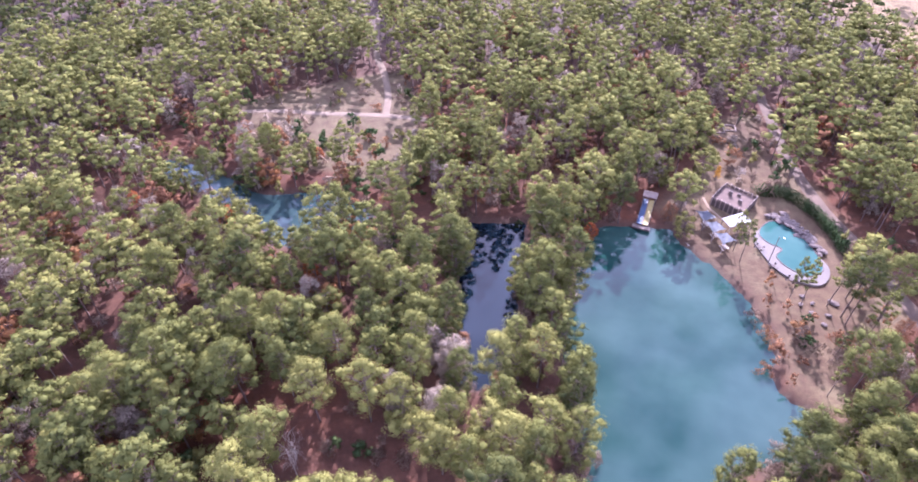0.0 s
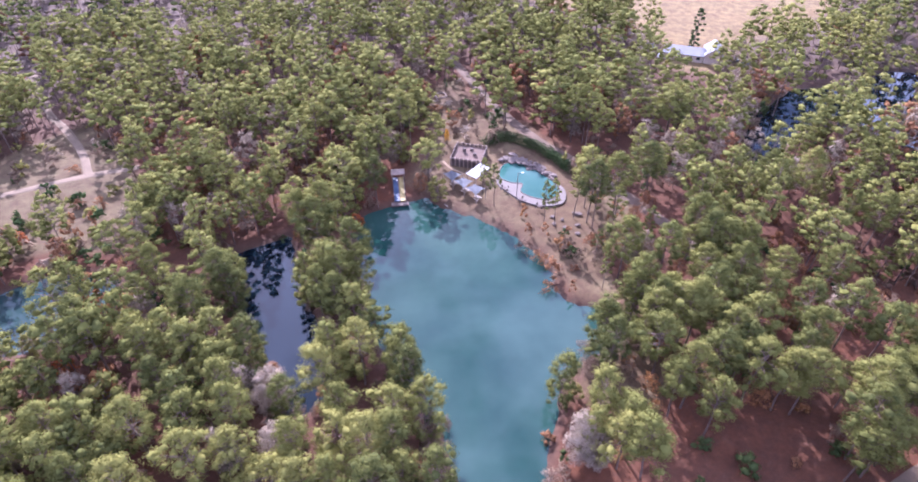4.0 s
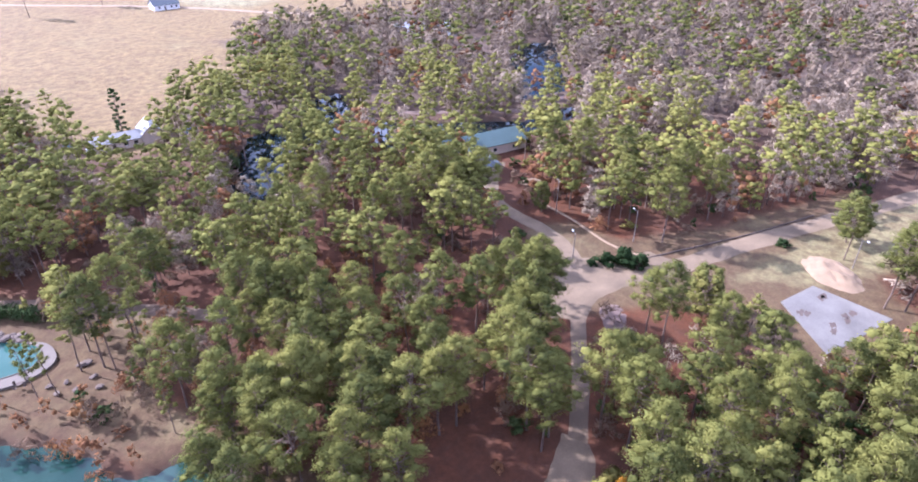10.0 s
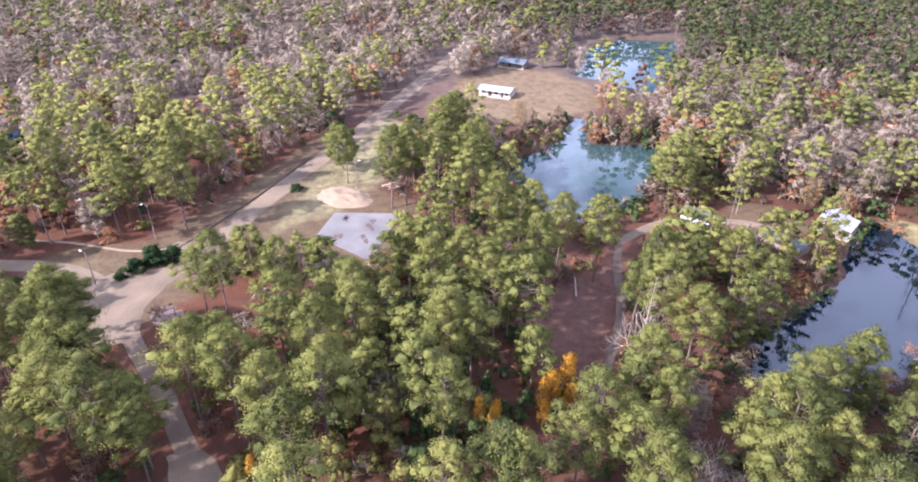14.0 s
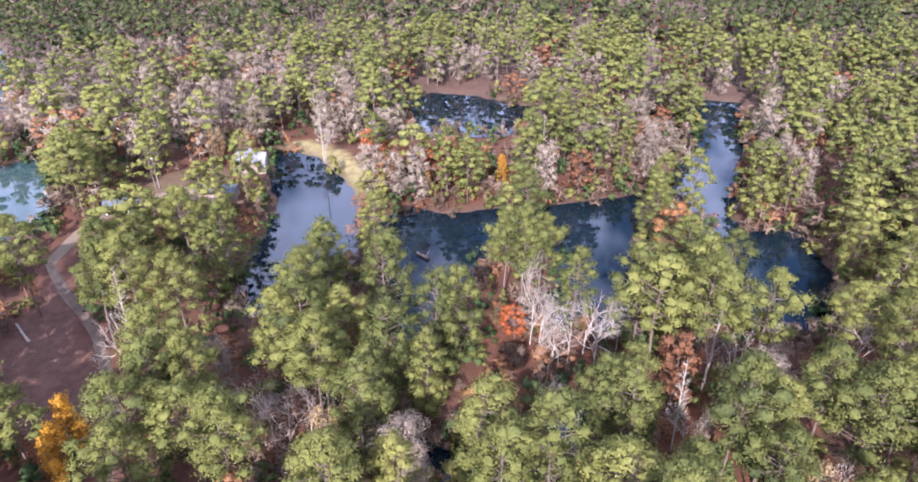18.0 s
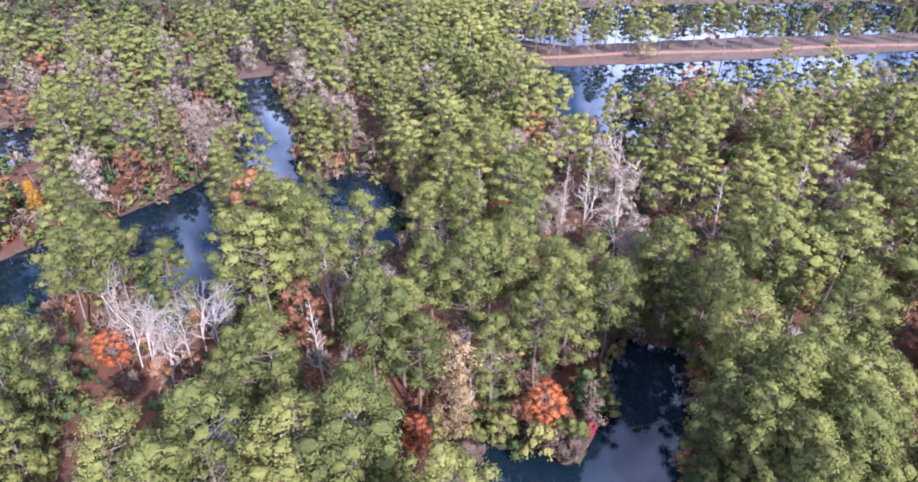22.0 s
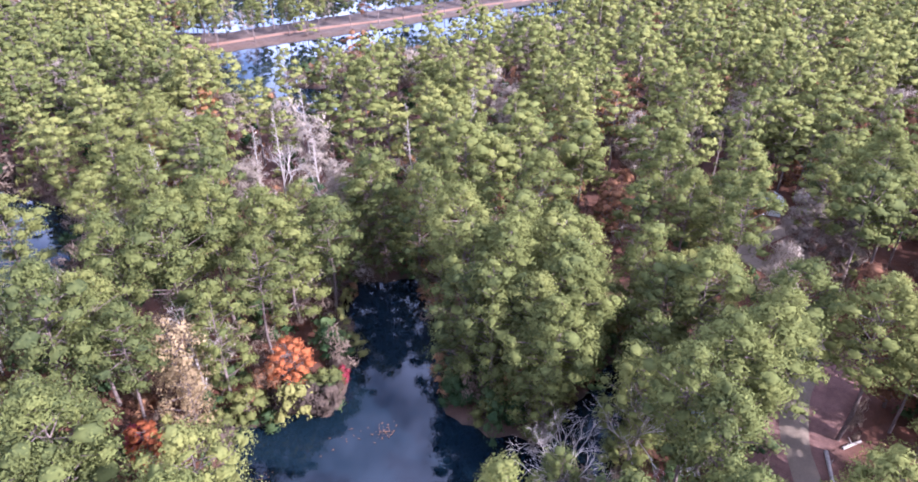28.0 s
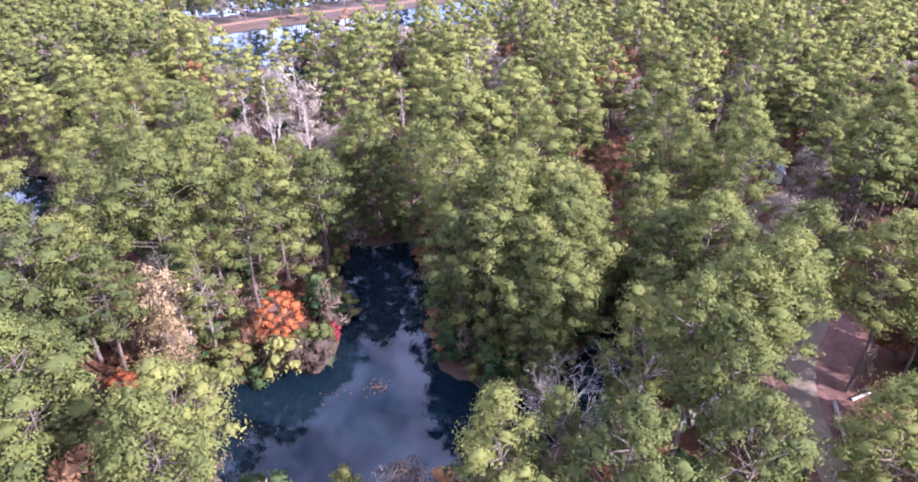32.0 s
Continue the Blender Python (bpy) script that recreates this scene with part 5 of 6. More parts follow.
# ---- undergrowth ----
lx, ly = np.meshgrid(np.arange(-150, 260, 2.6), np.arange(-190, 220, 2.6), indexing="ij")
ux = (lx + r0.uniform(-1.2, 1.2, lx.shape)).ravel()
uy = (ly + r0.uniform(-1.2, 1.2, ly.shape)).ravel()
ud = shore(ux, uy)
bank = np.clip(1.3 - np.abs(ud - 0.9) / np.where(uy < 0, 6.0, 2.5), 0, 1)
wild = np.clip(wave(ux, uy, 0.09, 41) - 0.1, 0, 1)
south = np.clip((-uy + 10) / 30, 0, 1)
chance = np.maximum(bank * np.where((ux > -12) & (ux < 62) & (uy > 55), 0.08, np.where(uy < 40, 0.95, 0.7)), 0.16 + 0.26 * south + wild * 0.5 * (0.4 + 0.6 * south))
fu = np.hypot(ux - CX, uy - CY)
chance = np.maximum(chance, 0.45 * in_view_gap(ux, uy) * (uy < 20) * (ux < 125))
chance = np.maximum(chance, 0.8 * (np.hypot((ux - 66) / 10, (uy - 5) / 16) < 1))
chance = np.maximum(chance, 0.6 * (np.hypot((ux - 84) / 26, (uy - 3) / 19) < 1))
keep = (r0.uniform(size=ux.shape) < chance) & (fu > 24) & (fu < 190) & ~blocked(ux, uy, ud, -1.3)
ux, uy, ud, fu = ux[keep], uy[keep], ud[keep], fu[keep]


def undergrowth(name, xs, ys, seed, clumps, per, size, label):
    r = np.random.RandomState(seed)
    temps = [tree_build(seed + k, "bush", 3.4, 1.8, clumps, per, size * (2.2 if k % 2 else 1.0), sides=3, limbs=False, trunk_r=0.05, narrow=0.13 if k % 2 else 0.5, level=0 if k % 2 else 1)[1].arrays() for k in range(6)]
    b = Build()
    for x, y, z in zip(xs, ys, np.maximum(land(xs, ys), 0)):
        a, s, sz = r.uniform(0, 6.28), r.uniform(0.5, 1.5), r.uniform(0.4, 1.7)
        turn = np.array([[math.cos(a) * s, -math.sin(a) * s, 0], [math.sin(a) * s, math.cos(a) * s, 0], [0, 0, sz]])
        k = r.randint(6)
        u = r.uniform()
        leaf = (0 if u < 0.7 else 4 if u < 0.86 else 2) if k % 2 else (1 if u < 0.5 else 2 if u < 0.62 else 3)
        if 30 < x < 108 and 40 < y < 125 and u > 0.55:
            leaf = 2 if u < 0.9 else 5
        # All dark green here: real bushes, and the tall pines' shade in colour.
        if math.hypot((x - 84) / 26, (y - 3) / 19) < 1 and u < 0.8:
            k, leaf = k // 2 * 2, 1
        v, f, t, m, g = temps[k]
        b.add(v @ turn.T + (x, y, z), f, np.clip(t + r.uniform(-0.05, 0.3), 0, 1), leaf, g @ turn.T)
    return tagged(new(name, b.mesh(name, [BRUSH, GREENBRUSH, RUST, OAK, TWIGS, BRONZE])), label, "undergrowth", kind="stuff")


near = fu < 78
undergrowth("undergrowth_near", ux[near], uy[near], 590, 8, 44, 0.17, "brown and dark green brush along the near banks")
near = (fu >= 78) & (fu < 120)
undergrowth("undergrowth", ux[near], uy[near], 600, 6, 24, 0.24, "brown and dark green brush under the pines and along the banks")
near = fu >= 120
undergrowth("undergrowth_distant", ux[near], uy[near], 620, 4, 12, 0.5, "distant brown brush along the banks")

# ---- things: small builders ----


def part(name, bm, mat, parent=None, label=""):
    """Links a bmesh as one mesh object, under a thing or a part."""
    me = bpy.data.meshes.new(name)
    bm.to_mesh(me)
    bm.free()
    me.materials.append(mat)
    ob = new(name, me)
    if parent:
        ob.parent = parent
    if label:
        ob["label"] = label
    return ob


def box(sx, sy, sz, at=(0, 0, 0), bevel=0.0, turn=0.0, tilt=0.0):
    """A box whose base centre lies at a place."""
    bm = bmesh.new()
    bmesh.ops.create_cube(bm, size=1.0)
    m = Matrix.Translation(at) @ Matrix.Rotation(turn, 4, "Z") @ Matrix.Rotation(tilt, 4, "X") @ Matrix.Translation((0, 0, sz / 2)) @ Matrix.Diagonal((sx, sy, sz, 1))
    bmesh.ops.transform(bm, matrix=m, verts=bm.verts)
    if bevel:
        bmesh.ops.bevel(bm, geom=bm.edges[:], offset=bevel, segments=2, affect="EDGES")
    return bm


def rod(p0, p1, r0, r1=None, sides=8):
    v, f = tube(p0, p1, r0, r0 if r1 is None else r1, sides)
    bm = bmesh.new()
    vs = [bm.verts.new(q) for q in v]
    for q in f:
        bm.faces.new([vs[i] for i in q])
    bm.faces.new(vs[:sides][::-1])
    bm.faces.new(vs[sides:])
    return bm


def slab_from(outline, z0, z1):
    """A solid slab over an outline."""
    bm = bmesh.new()
    top = [bm.verts.new((x, y, z1)) for x, y in outline]
    low = [bm.verts.new((x, y, z0)) for x, y in outline]
    bm.faces.new(top)
    bm.faces.new(low[::-1])
    n = len(outline)
    for i in range(n):
        j = (i + 1) % n
        bm.faces.new((top[j], top[i], low[i], low[j]))
    bmesh.ops.recalc_face_normals(bm, faces=bm.faces[:])
    return bm


def thing(name, x, y, z, turn, label, category, group=""):
    ob = new(name)
    ob.matrix_world = pose(x, y, z, 0, 0, turn)
    return tagged(ob, label, category, group)


def ground_at(x, y):
    return max(0.0, float(land(np.array([x]), np.array([y]))[0]))


def gable_roof(sx, sy, rise, z, over=0.4, thick=0.14):
    """Two roof slopes with thickness; the ridge runs along x."""
    hx, hy = sx / 2 + over, sy / 2 + over
    drop = rise * over / (sy / 2)
    bm = bmesh.new()
    prof = [(-hy, -drop), (0, rise), (hy, -drop), (hy, -drop - thick), (0, rise - thick), (-hy, -drop - thick)]
    ends = []
    for x in (-hx, hx):
        ends.append([bm.verts.new((x, y, z + q)) for y, q in prof])
    for i in range(6):
        j = (i + 1) % 6
        bm.faces.new((ends[0][i], ends[0][j], ends[1][j], ends[1][i]))
    for e in ends:
        bm.faces.new((e[0], e[1], e[4], e[5]))
        bm.faces.new((e[1], e[2], e[3], e[4]))
    bmesh.ops.recalc_face_normals(bm, faces=bm.faces[:])
    return bm


def gable_end(sy, rise, z, x, thick=0.12):
    bm = bmesh.new()
    a = [[bm.verts.new((x + s * thick / 2, y, z + q)) for y, q in ((-sy / 2, 0), (sy / 2, 0), (0, rise))] for s in (-1, 1)]
    bm.faces.new(a[0])
    bm.faces.new(a[1][::-1])
    for i in range(3):
        j = (i + 1) % 3
        bm.faces.new((a[0][i], a[0][j], a[1][j], a[1][i]))
    bmesh.ops.recalc_face_normals(bm, faces=bm.faces[:])
    return bm


def ribs(top, sx, sy, rise, z, mat, count, over=0.4):
    """Raised seams down both slopes of a metal roof."""
    hx, hy = sx / 2 + over, sy / 2 + over
    drop = rise * over / (sy / 2)
    for k in range(count):
        x = -hx + 2 * hx * (k + 0.5) / count
        for s in (-1, 1):
            part("roof_seam", rod((x, 0, z + rise + 0.02), (x, s * hy, z - drop + 0.02), 0.035, sides=4), mat, top)


def building(name, x, y, turn, sx, sy, wall_h, rise, roof, wall, label, category, openings=(), seams=10, porch=0.0):
    """A gabled building: walls, gable ends, roof, windows and doors set into the walls."""
    top = thing(name, x, y, ground_at(x, y), turn, label, category)
    t = 0.18
    for nm, bm in (("front_wall", box(sx, t, wall_h, (0, -sy / 2, -0.3))), ("back_wall", box(sx, t, wall_h, (0, sy / 2, -0.3))),
                   ("end_wall", box(t, sy - t, wall_h, (-sx / 2 + t / 2, 0, -0.3))), ("end_wall", box(t, sy - t, wall_h, (sx / 2 - t / 2, 0, -0.3)))):
        part(nm, bm, wall, top)
    for s in (-1, 1):
        part("gable", gable_end(sy, rise * 0.97, wall_h - 0.32, s * (sx / 2 - 0.1)), wall, top)
    rf = part("roof", gable_roof(sx, sy, rise, wall_h - 0.25), roof, top)
    ribs(rf, sx, sy, rise, wall_h - 0.25, roof, seams)
    for kind, u, w, h, sill in openings:
        o = part(kind, box(w, 0.08, h, (u * sx / 2, -sy / 2 - t / 2 - 0.02, sill)), DARKGLASS if kind == "window" else DARKWOOD, top)
        part("frame", box(w + 0.16, 0.05, 0.1, (u * sx / 2, -sy / 2 - t / 2 - 0.05, sill + h)), WHITEPAINT, o)
        part("sill", box(w + 0.16, 0.12, 0.06, (u * sx / 2, -sy / 2 - t / 2 - 0.06, sill - 0.06)), WHITEPAINT, o)
    if porch:
        part("porch_roof", box(sx + 0.6, porch, 0.12, (0, -sy / 2 - porch / 2 - 0.2, wall_h - 0.55), tilt=0.12), roof, top)
        part("porch_floor", box(sx, porch, 0.25, (0, -sy / 2 - porch / 2 - 0.1, -0.1)), PALEWOOD, top)
        n = max(3, int(sx / 2.2))
        for k in range(n):
            part("porch_post", box(0.16, 0.16, wall_h - 0.7, (-sx / 2 + 0.2 + (sx - 0.4) * k / (n - 1), -sy / 2 - porch, 0.1)), PALEWOOD, top)
    return top


wins = [("window", -0.6, 1.1, 1.1, 1.0), ("door", -0.15, 1.0, 2.05, 0.0), ("window", 0.35, 1.1, 1.1, 1.0), ("window", 0.75, 1.1, 1.1, 1.0)]
building("ranch_house", 112.5, 198.6, -27, 13.5, 6.5, 3.0, 1.5, WHITEMETAL, WALL, "long low ranch house with a white metal roof", "house", wins, 14)
building("gabled_wing", 121.8, 194.6, 63, 8.5, 6.0, 3.6, 2.4, WHITEMETAL, WALL, "taller gabled wing with a white metal roof beside the ranch house", "house", wins[:2], 10)
building("garden_shed", 101.5, 206.0, -20, 5.0, 3.6, 2.3, 1.0, GREENMETAL, WALL, "small shed with a green metal roof in the yard", "shed", wins[1:2], 6)
building("farmhouse", 257, 352, -20, 14, 9, 3.2, 2.6, GREYMETAL, WHITEPAINT, "distant white farmhouse in the pasture", "house", wins, 8)
building("green_roofed_hall", 160.0, 103.0, -32.5, 33, 10, 3.4, 2.2, GREENMETAL, WALL, "long hall with a faded green metal roof", "building", wins, 30)
building("hall_annex", 149.5, 95.0, -32, 10, 8, 2.8, 1.0, GREYMETAL, WALL, "low annex with a grey metal roof beside the hall", "building", wins[1:3], 10)
building("porch_cabin", 201.5, -54.4, 229, 11.0, 4.4, 2.7, 0.6, WHITEMETAL, WALL, "long cabin with a pale metal roof and a post porch", "cabin", [("window", -0.7, 1.4, 1.2, 0.9), ("door", -0.3, 1.2, 2.0, 0), ("window", 0.1, 1.4, 1.2, 0.9), ("door", 0.45, 1.2, 2.0, 0), ("window", 0.8, 1.4, 1.2, 0.9)], 12, 1.3)
building("blue_roofed_cabin", 231.5, -72.0, 229, 10, 4.2, 2.6, 0.6, GREYMETAL, WOOD, "low cabin with a blue-grey metal roof by the lake", "cabin", wins[:3], 10, 1.8)
building("lakeside_cabin", 95.0, -91.8, -60, 6.2, 5.0, 3.0, 1.2, WHITEMETAL, WOOD, "small lakeside cabin with a white metal roof", "cabin", wins[:3], 8, 1.6)
building("grey_cabin", 91.8, -77.3, 20, 7.5, 4.0, 2.5, 0.7, GREYMETAL, WOOD, "low grey-roofed cabin half under pines", "cabin", wins[:2], 8)
building("pump_house", 106.6, -66.4, 35, 6.0, 3.8, 2.4, 0.8, GREYMETAL, WHITEPAINT, "small outbuilding with a blue-grey roof under pines", "shed", wins[1:2], 6)
building("white_shed", -98.0, -0.6, 20, 3.4, 2.6, 2.3, 0.7, WHITEMETAL, WHITEPAINT, "small white shed among pines", "shed", wins[1:2], 4)
building("camp_shelter", -43.8, 10.0, 55, 4.2, 3.2, 2.4, 0.8, GREYMETAL, WOOD, "small brown camp shelter with a weathered roof", "shed", wins[1:2], 5)
building("woods_cabin", 130, -156, 30, 7, 5, 2.6, 1.2, GREYMETAL, DARKWOOD, "dark cabin with a grey roof deep in the woods", "cabin", wins[:2], 5)


def car(x, y, turn, paint, label):
    top = thing("parked_car", x, y, ground_at(x, y), turn, label, "car", "cars by the ranch house")
    part("body", box(4.5, 1.8, 0.75, (0, 0, 0.35), 0.15), paint, top)
    cab = part("cabin", box(2.4, 1.6, 0.65, (-0.2, 0, 1.05), 0.2), paint, top)
    part("windscreen", box(0.06, 1.35, 0.45, (1.02, 0, 1.13), tilt=0), DARKGLASS, cab)
    for s in (-1, 1):
        part("side_window", box(1.9, 0.05, 0.4, (-0.2, s * 0.81, 1.15)), DARKGLASS, cab)
        for u in (-1.4, 1.4):
            w = part("wheel", rod((u, s * 0.72, 0.34), (u, s * 0.92, 0.34), 0.34, sides=14), DARKWOOD, top)
            part("rim", rod((u, s * 0.90, 0.34), (u, s * 0.94, 0.34), 0.2, sides=10), GREYMETAL, w)


car(104.8, 200.6, 60, WHITEPAINT, "white car parked beside the ranch house")
car(127.8, 191.0, 10, GREYMETAL, "grey car parked beside the gabled wing")
car(130.5, 188.0, 25, BLUEPAINT, "dark blue car parked beside the gabled wing")


def lamp_pole(x, y, h, label, arm=True, name="lamp_pole"):
    top = thing(name, x, y, ground_at(x, y), rng.uniform(0, 360), label, "pole", "poles")
    part("pole", rod((0, 0, -0.4), (0, 0, h), 0.13, 0.09), POLEWOOD, top)
    if arm:
        part("arm", rod((0, 0, h - 0.3), (0.9, 0, h), 0.035), GREYMETAL, top)
        part("lamp_head", box(0.6, 0.28, 0.16, (1.05, 0, h - 0.06), 0.05), WHITEPAINT, top, "white lamp head")
    else:
        part("crossarm", box(1.8, 0.1, 0.12, (0, 0, h - 0.6)), POLEWOOD, top)
        for u in (-0.8, 0, 0.8):
            part("insulator", rod((u, 0, h - 0.48), (u, 0, h - 0.3), 0.05), WHITEPAINT, top)


lamp_pole(32.9, 127.3, 8.0, "tall pole with a white lamp beside the pool")
lamp_pole(118.1, 55.2, 7.5, "grey wooden lamp pole beside the dirt junction")
lamp_pole(133.0, 46.1, 8.0, "grey wooden lamp pole in red pine litter")
lamp_pole(137.0, 66.5, 9.5, "grey utility pole with a crossarm by the walkway", False, "utility_pole")
lamp_pole(106.8, -76.7, 6.5, "pole with a white lamp in the cabin yard")
lamp_pole(-62.8, 14.6, 8.0, "dark leaning utility pole beside the rutted road", False, "utility_pole")
lamp_pole(144.5, 2.0, 7.0, "grey wooden lamp pole beside the sand pile")

# ---- the pool and its yard ----
PZ = 1.15
POOL = [(31.6, 140.4), (34.4, 143.2), (39.0, 141.0), (43.2, 134.6), (44.8, 128.6), (41.6, 125.0), (37.2, 126.4), (34.6, 129.6), (35.9, 132.8), (33.0, 134.0), (30.8, 136.6)]


def rounded(outline, step):
    """A smooth closed outline through points."""
    loop = outline[-2:] + outline + outline[:2]
    c = resample(loop, step)
    d0 = np.hypot(*(c - np.array(outline[0])).T)
    half = len(c) // 2
    i0 = int(np.argmin(d0[:half]))
    i1 = half + int(np.argmin(d0[half:]))
    return [tuple(map(float, p)) for p in c[i0:i1]]


pool_deck = part("pool_deck", slab_from(rounded([(30.4, 138), (33.2, 142.0), (38.0, 140.8), (42.8, 134.5), (46.2, 129.0), (44.4, 123.2), (39.5, 122.4), (34.6, 125.0), (31.6, 129.4), (29.4, 134.0)], 0.8), 0.2, PZ), DECKING)
tagged(pool_deck, "pale curving concrete deck round the pool", "pool deck", kind="structure")
pool = new("pool")
tagged(pool, "kidney-shaped swimming pool of clear blue water", "pool")
EDGE = rounded(POOL, 0.55)
part("water", slab_from(EDGE, PZ - 0.05, PZ + 0.03), WATER_POOL, pool)
for (ax, ay), (bx, by) in zip(EDGE, EDGE[1:] + EDGE[:1]):
    part("coping_stone", rod((ax, ay, PZ + 0.03), (ax + (bx - ax) * 0.93, ay + (by - ay) * 0.93, PZ + 0.03), 0.14, sides=5), DECKING, pool)


def rock_mesh(seed):
    r = random.Random(seed)
    bm = bmesh.new()
    bmesh.ops.create_icosphere(bm, subdivisions=2, radius=0.5)
    for v in bm.verts:
        v.co *= 0.75 + 0.5 * noise.noise(v.co * 1.9 + Vector((seed, 0, 0)))
        v.co.x = round(v.co.x * 4) / 4 * 0.45 + v.co.x * 0.55
        v.co.z = round(v.co.z * 5) / 5 * 0.85 + v.co.z * 0.15
    me = bpy.data.meshes.new("rock")
    bm.to_mesh(me)
    bm.free()
    me.materials.append(ROCK)
    return me


ROCKS = [rock_mesh(k) for k in range(5)]


def rock(x, y, z, s, flat=0.42):
    ob = new("rock", ROCKS[rng.randint(5)])
    ob.matrix_world = Matrix.LocRotScale((x, y, z), Euler((rng.normal() * 0.1, rng.normal() * 0.1, rng.uniform(0, 6.3))), (s * rng.uniform(0.9, 1.6), s, s * flat))
    tagged(ob, "red-brown boulder stacked beside the pool", "rock", "rocks round the pool")


for k in range(95):
    u = rng.uniform()
    x, y = 33.4 + 11.6 * u + rng.normal() * 0.5, 145.4 - 3.0 * u - 8.0 * u * u + rng.normal() * 0.8
    rock(x, y, PZ + rng.uniform(0.1, 0.9) * (0.4 + 0.6 * math.sin(3 * u)), rng.uniform(0.8, 2.2))
for x, y in ((41.8, 116.5), (39.8, 118.1), (41.7, 113.3), (45.0, 113.7), (39.4, 115.3), (46.2, 118.0), (44.0, 110.6)):
    rock(x, y, ground_at(x, y) + 0.3, rng.uniform(1.3, 2.1), 0.5)

hedge = thing("hedge", 0, 0, 0, 0, "dense dark-green clipped hedge behind the pool", "hedge")
r1 = np.random.RandomState(77)
hb = Build()
for p in resample([(30.5, 153.5), (33.5, 154.5), (37.5, 154.8), (41.9, 151.2), (47.0, 144.0), (50.0, 136.5)], 0.55):
    for h in (0.9, 2.0):
        v, f, g = leaves(r1, np.array([p[0] + r1.normal() * 0.3, p[1] + r1.normal() * 0.3, 0.9 + h]), np.array([1.4, 1.4, 0.9]), 110, 0.22, narrow=0.4)
        hb.add(v, f, r1.uniform(0.1, 0.4), 0, g)
ho = new("foliage", hb.mesh("hedge_foliage", [GREENBRUSH]))
ho.parent = hedge
for k, p in enumerate(resample([(30.5, 153.5), (37.5, 154.8), (47.0, 144.0), (50.0, 136.5)], 3.0)):
    part("stem", rod((p[0], p[1], 0.5), (p[0], p[1], 2.2), 0.06, 0.03, 5), BARK, hedge)

# palisade enclosure of upright logs
pal = thing("palisade", 24.2, 147.0, 0.9, -24, "square palisade of upright weathered logs round a red-brown yard", "fence")
part("yard_floor", box(8.1, 7.5, 2.0, (0, 0, 0)), YARDCLAY, pal, "red-brown paved floor")
for side in range(4):
    for k in range(22):
        u = (k + 0.5) / 22 - 0.5
        x, y = ((u * 8.6, -4.0), (4.3, u * 8.0), (u * 8.6, 4.0), (-4.3, u * 8.0))[side]
        h = 2.75 + rng.uniform(-0.2, 0.2)
        part("log_post", rod((x, y, -0.3), (x + rng.normal() * 0.02, y, h), 0.19, 0.17, 6), DARKWOOD if k % 3 else WOOD, pal)
for x, y, h in ((-1.5, 0.8, 1.2), (1.8, -0.6, 0.9), (0.4, 1.9, 0.7)):
    part("stone_block", box(0.9, 0.7, h, (x, y, 2.0), 0.08), ROCK, pal)

canopy = thing("picnic_canopy", 24.8, 137.4, 1.0, 41, "white flat-roofed picnic canopy on posts", "canopy")
part("roof", box(6.4, 3.4, 0.16, (0, 0, 2.5), 0.03, tilt=0.06), WHITEMETAL, canopy)
for x in (-2.9, 0, 2.9):
    for y in (-1.4, 1.4):
        part("post", box(0.14, 0.14, 2.6, (x, y, -0.1)), PALEWOOD, canopy)


def sail(x, y, turn, size, group="shade sails"):
    top = thing("shade_sail", x, y, 1.0, turn, "grey stretched shade sail on wooden posts", "shade sail", group)
    bm = bmesh.new()
    n = 9
    vs = {}
    for i in range(n):
        for j in range(n):
            u, w = i / (n - 1) * 2 - 1, j / (n - 1) * 2 - 1
            pinch = 1 - 0.10 * (1 - w * w) if abs(u) > 0.99 else 1
            z = 2.75 + 0.35 * u * w - 0.18 * (1 - u * u) * (1 - w * w)
            vs[i, j] = bm.verts.new((u * size / 2 * (1 - 0.10 * (1 - w * w) * abs(u)) * pinch, w * size * 0.42 * (1 - 0.10 * (1 - u * u) * abs(w)), z))
    for i in range(n - 1):
        for j in range(n - 1):
            bm.faces.new((vs[i, j], vs[i + 1, j], vs[i + 1, j + 1], vs[i, j + 1]))
    geom = bmesh.ops.solidify(bm, geom=bm.faces[:], thickness=0.03)
    part("cloth", bm, SAILCLOTH, top)
    for u in (-1, 1):
        for w in (-1, 1):
            part("post", rod((u * size * 0.5, w * size * 0.42, -0.4), (u * size * 0.52, w * size * 0.44, 2.8 + 0.35 * u * w), 0.1, 0.09, 6), WOOD, top)


for k in range(3):
    sail(17.6 + 2.4 * k, 136.6 - 3.6 * k, -56, 4.0)


def picnic_table(x, y, turn, label, group):
    top = thing("picnic_table", x, y, max(ground_at(x, y), 0.2), turn, label, "table", group)
    for k in range(5):
        part("tabletop_plank", box(1.8, 0.14, 0.04, (0, -0.3 + 0.15 * k, 0.73)), PALEWOOD, top)
    for s in (-1, 1):
        part("bench_plank", box(1.8, 0.26, 0.04, (0, s * 0.75, 0.43)), PALEWOOD, top)
        part("leg", rod((s * 0.65, -0.75, 0), (s * 0.65, 0.25, 0.72), 0.05, sides=4), WOOD, top)
        part("leg", rod((s * 0.65, 0.75, 0), (s * 0.65, -0.25, 0.72), 0.05, sides=4), WOOD, top)


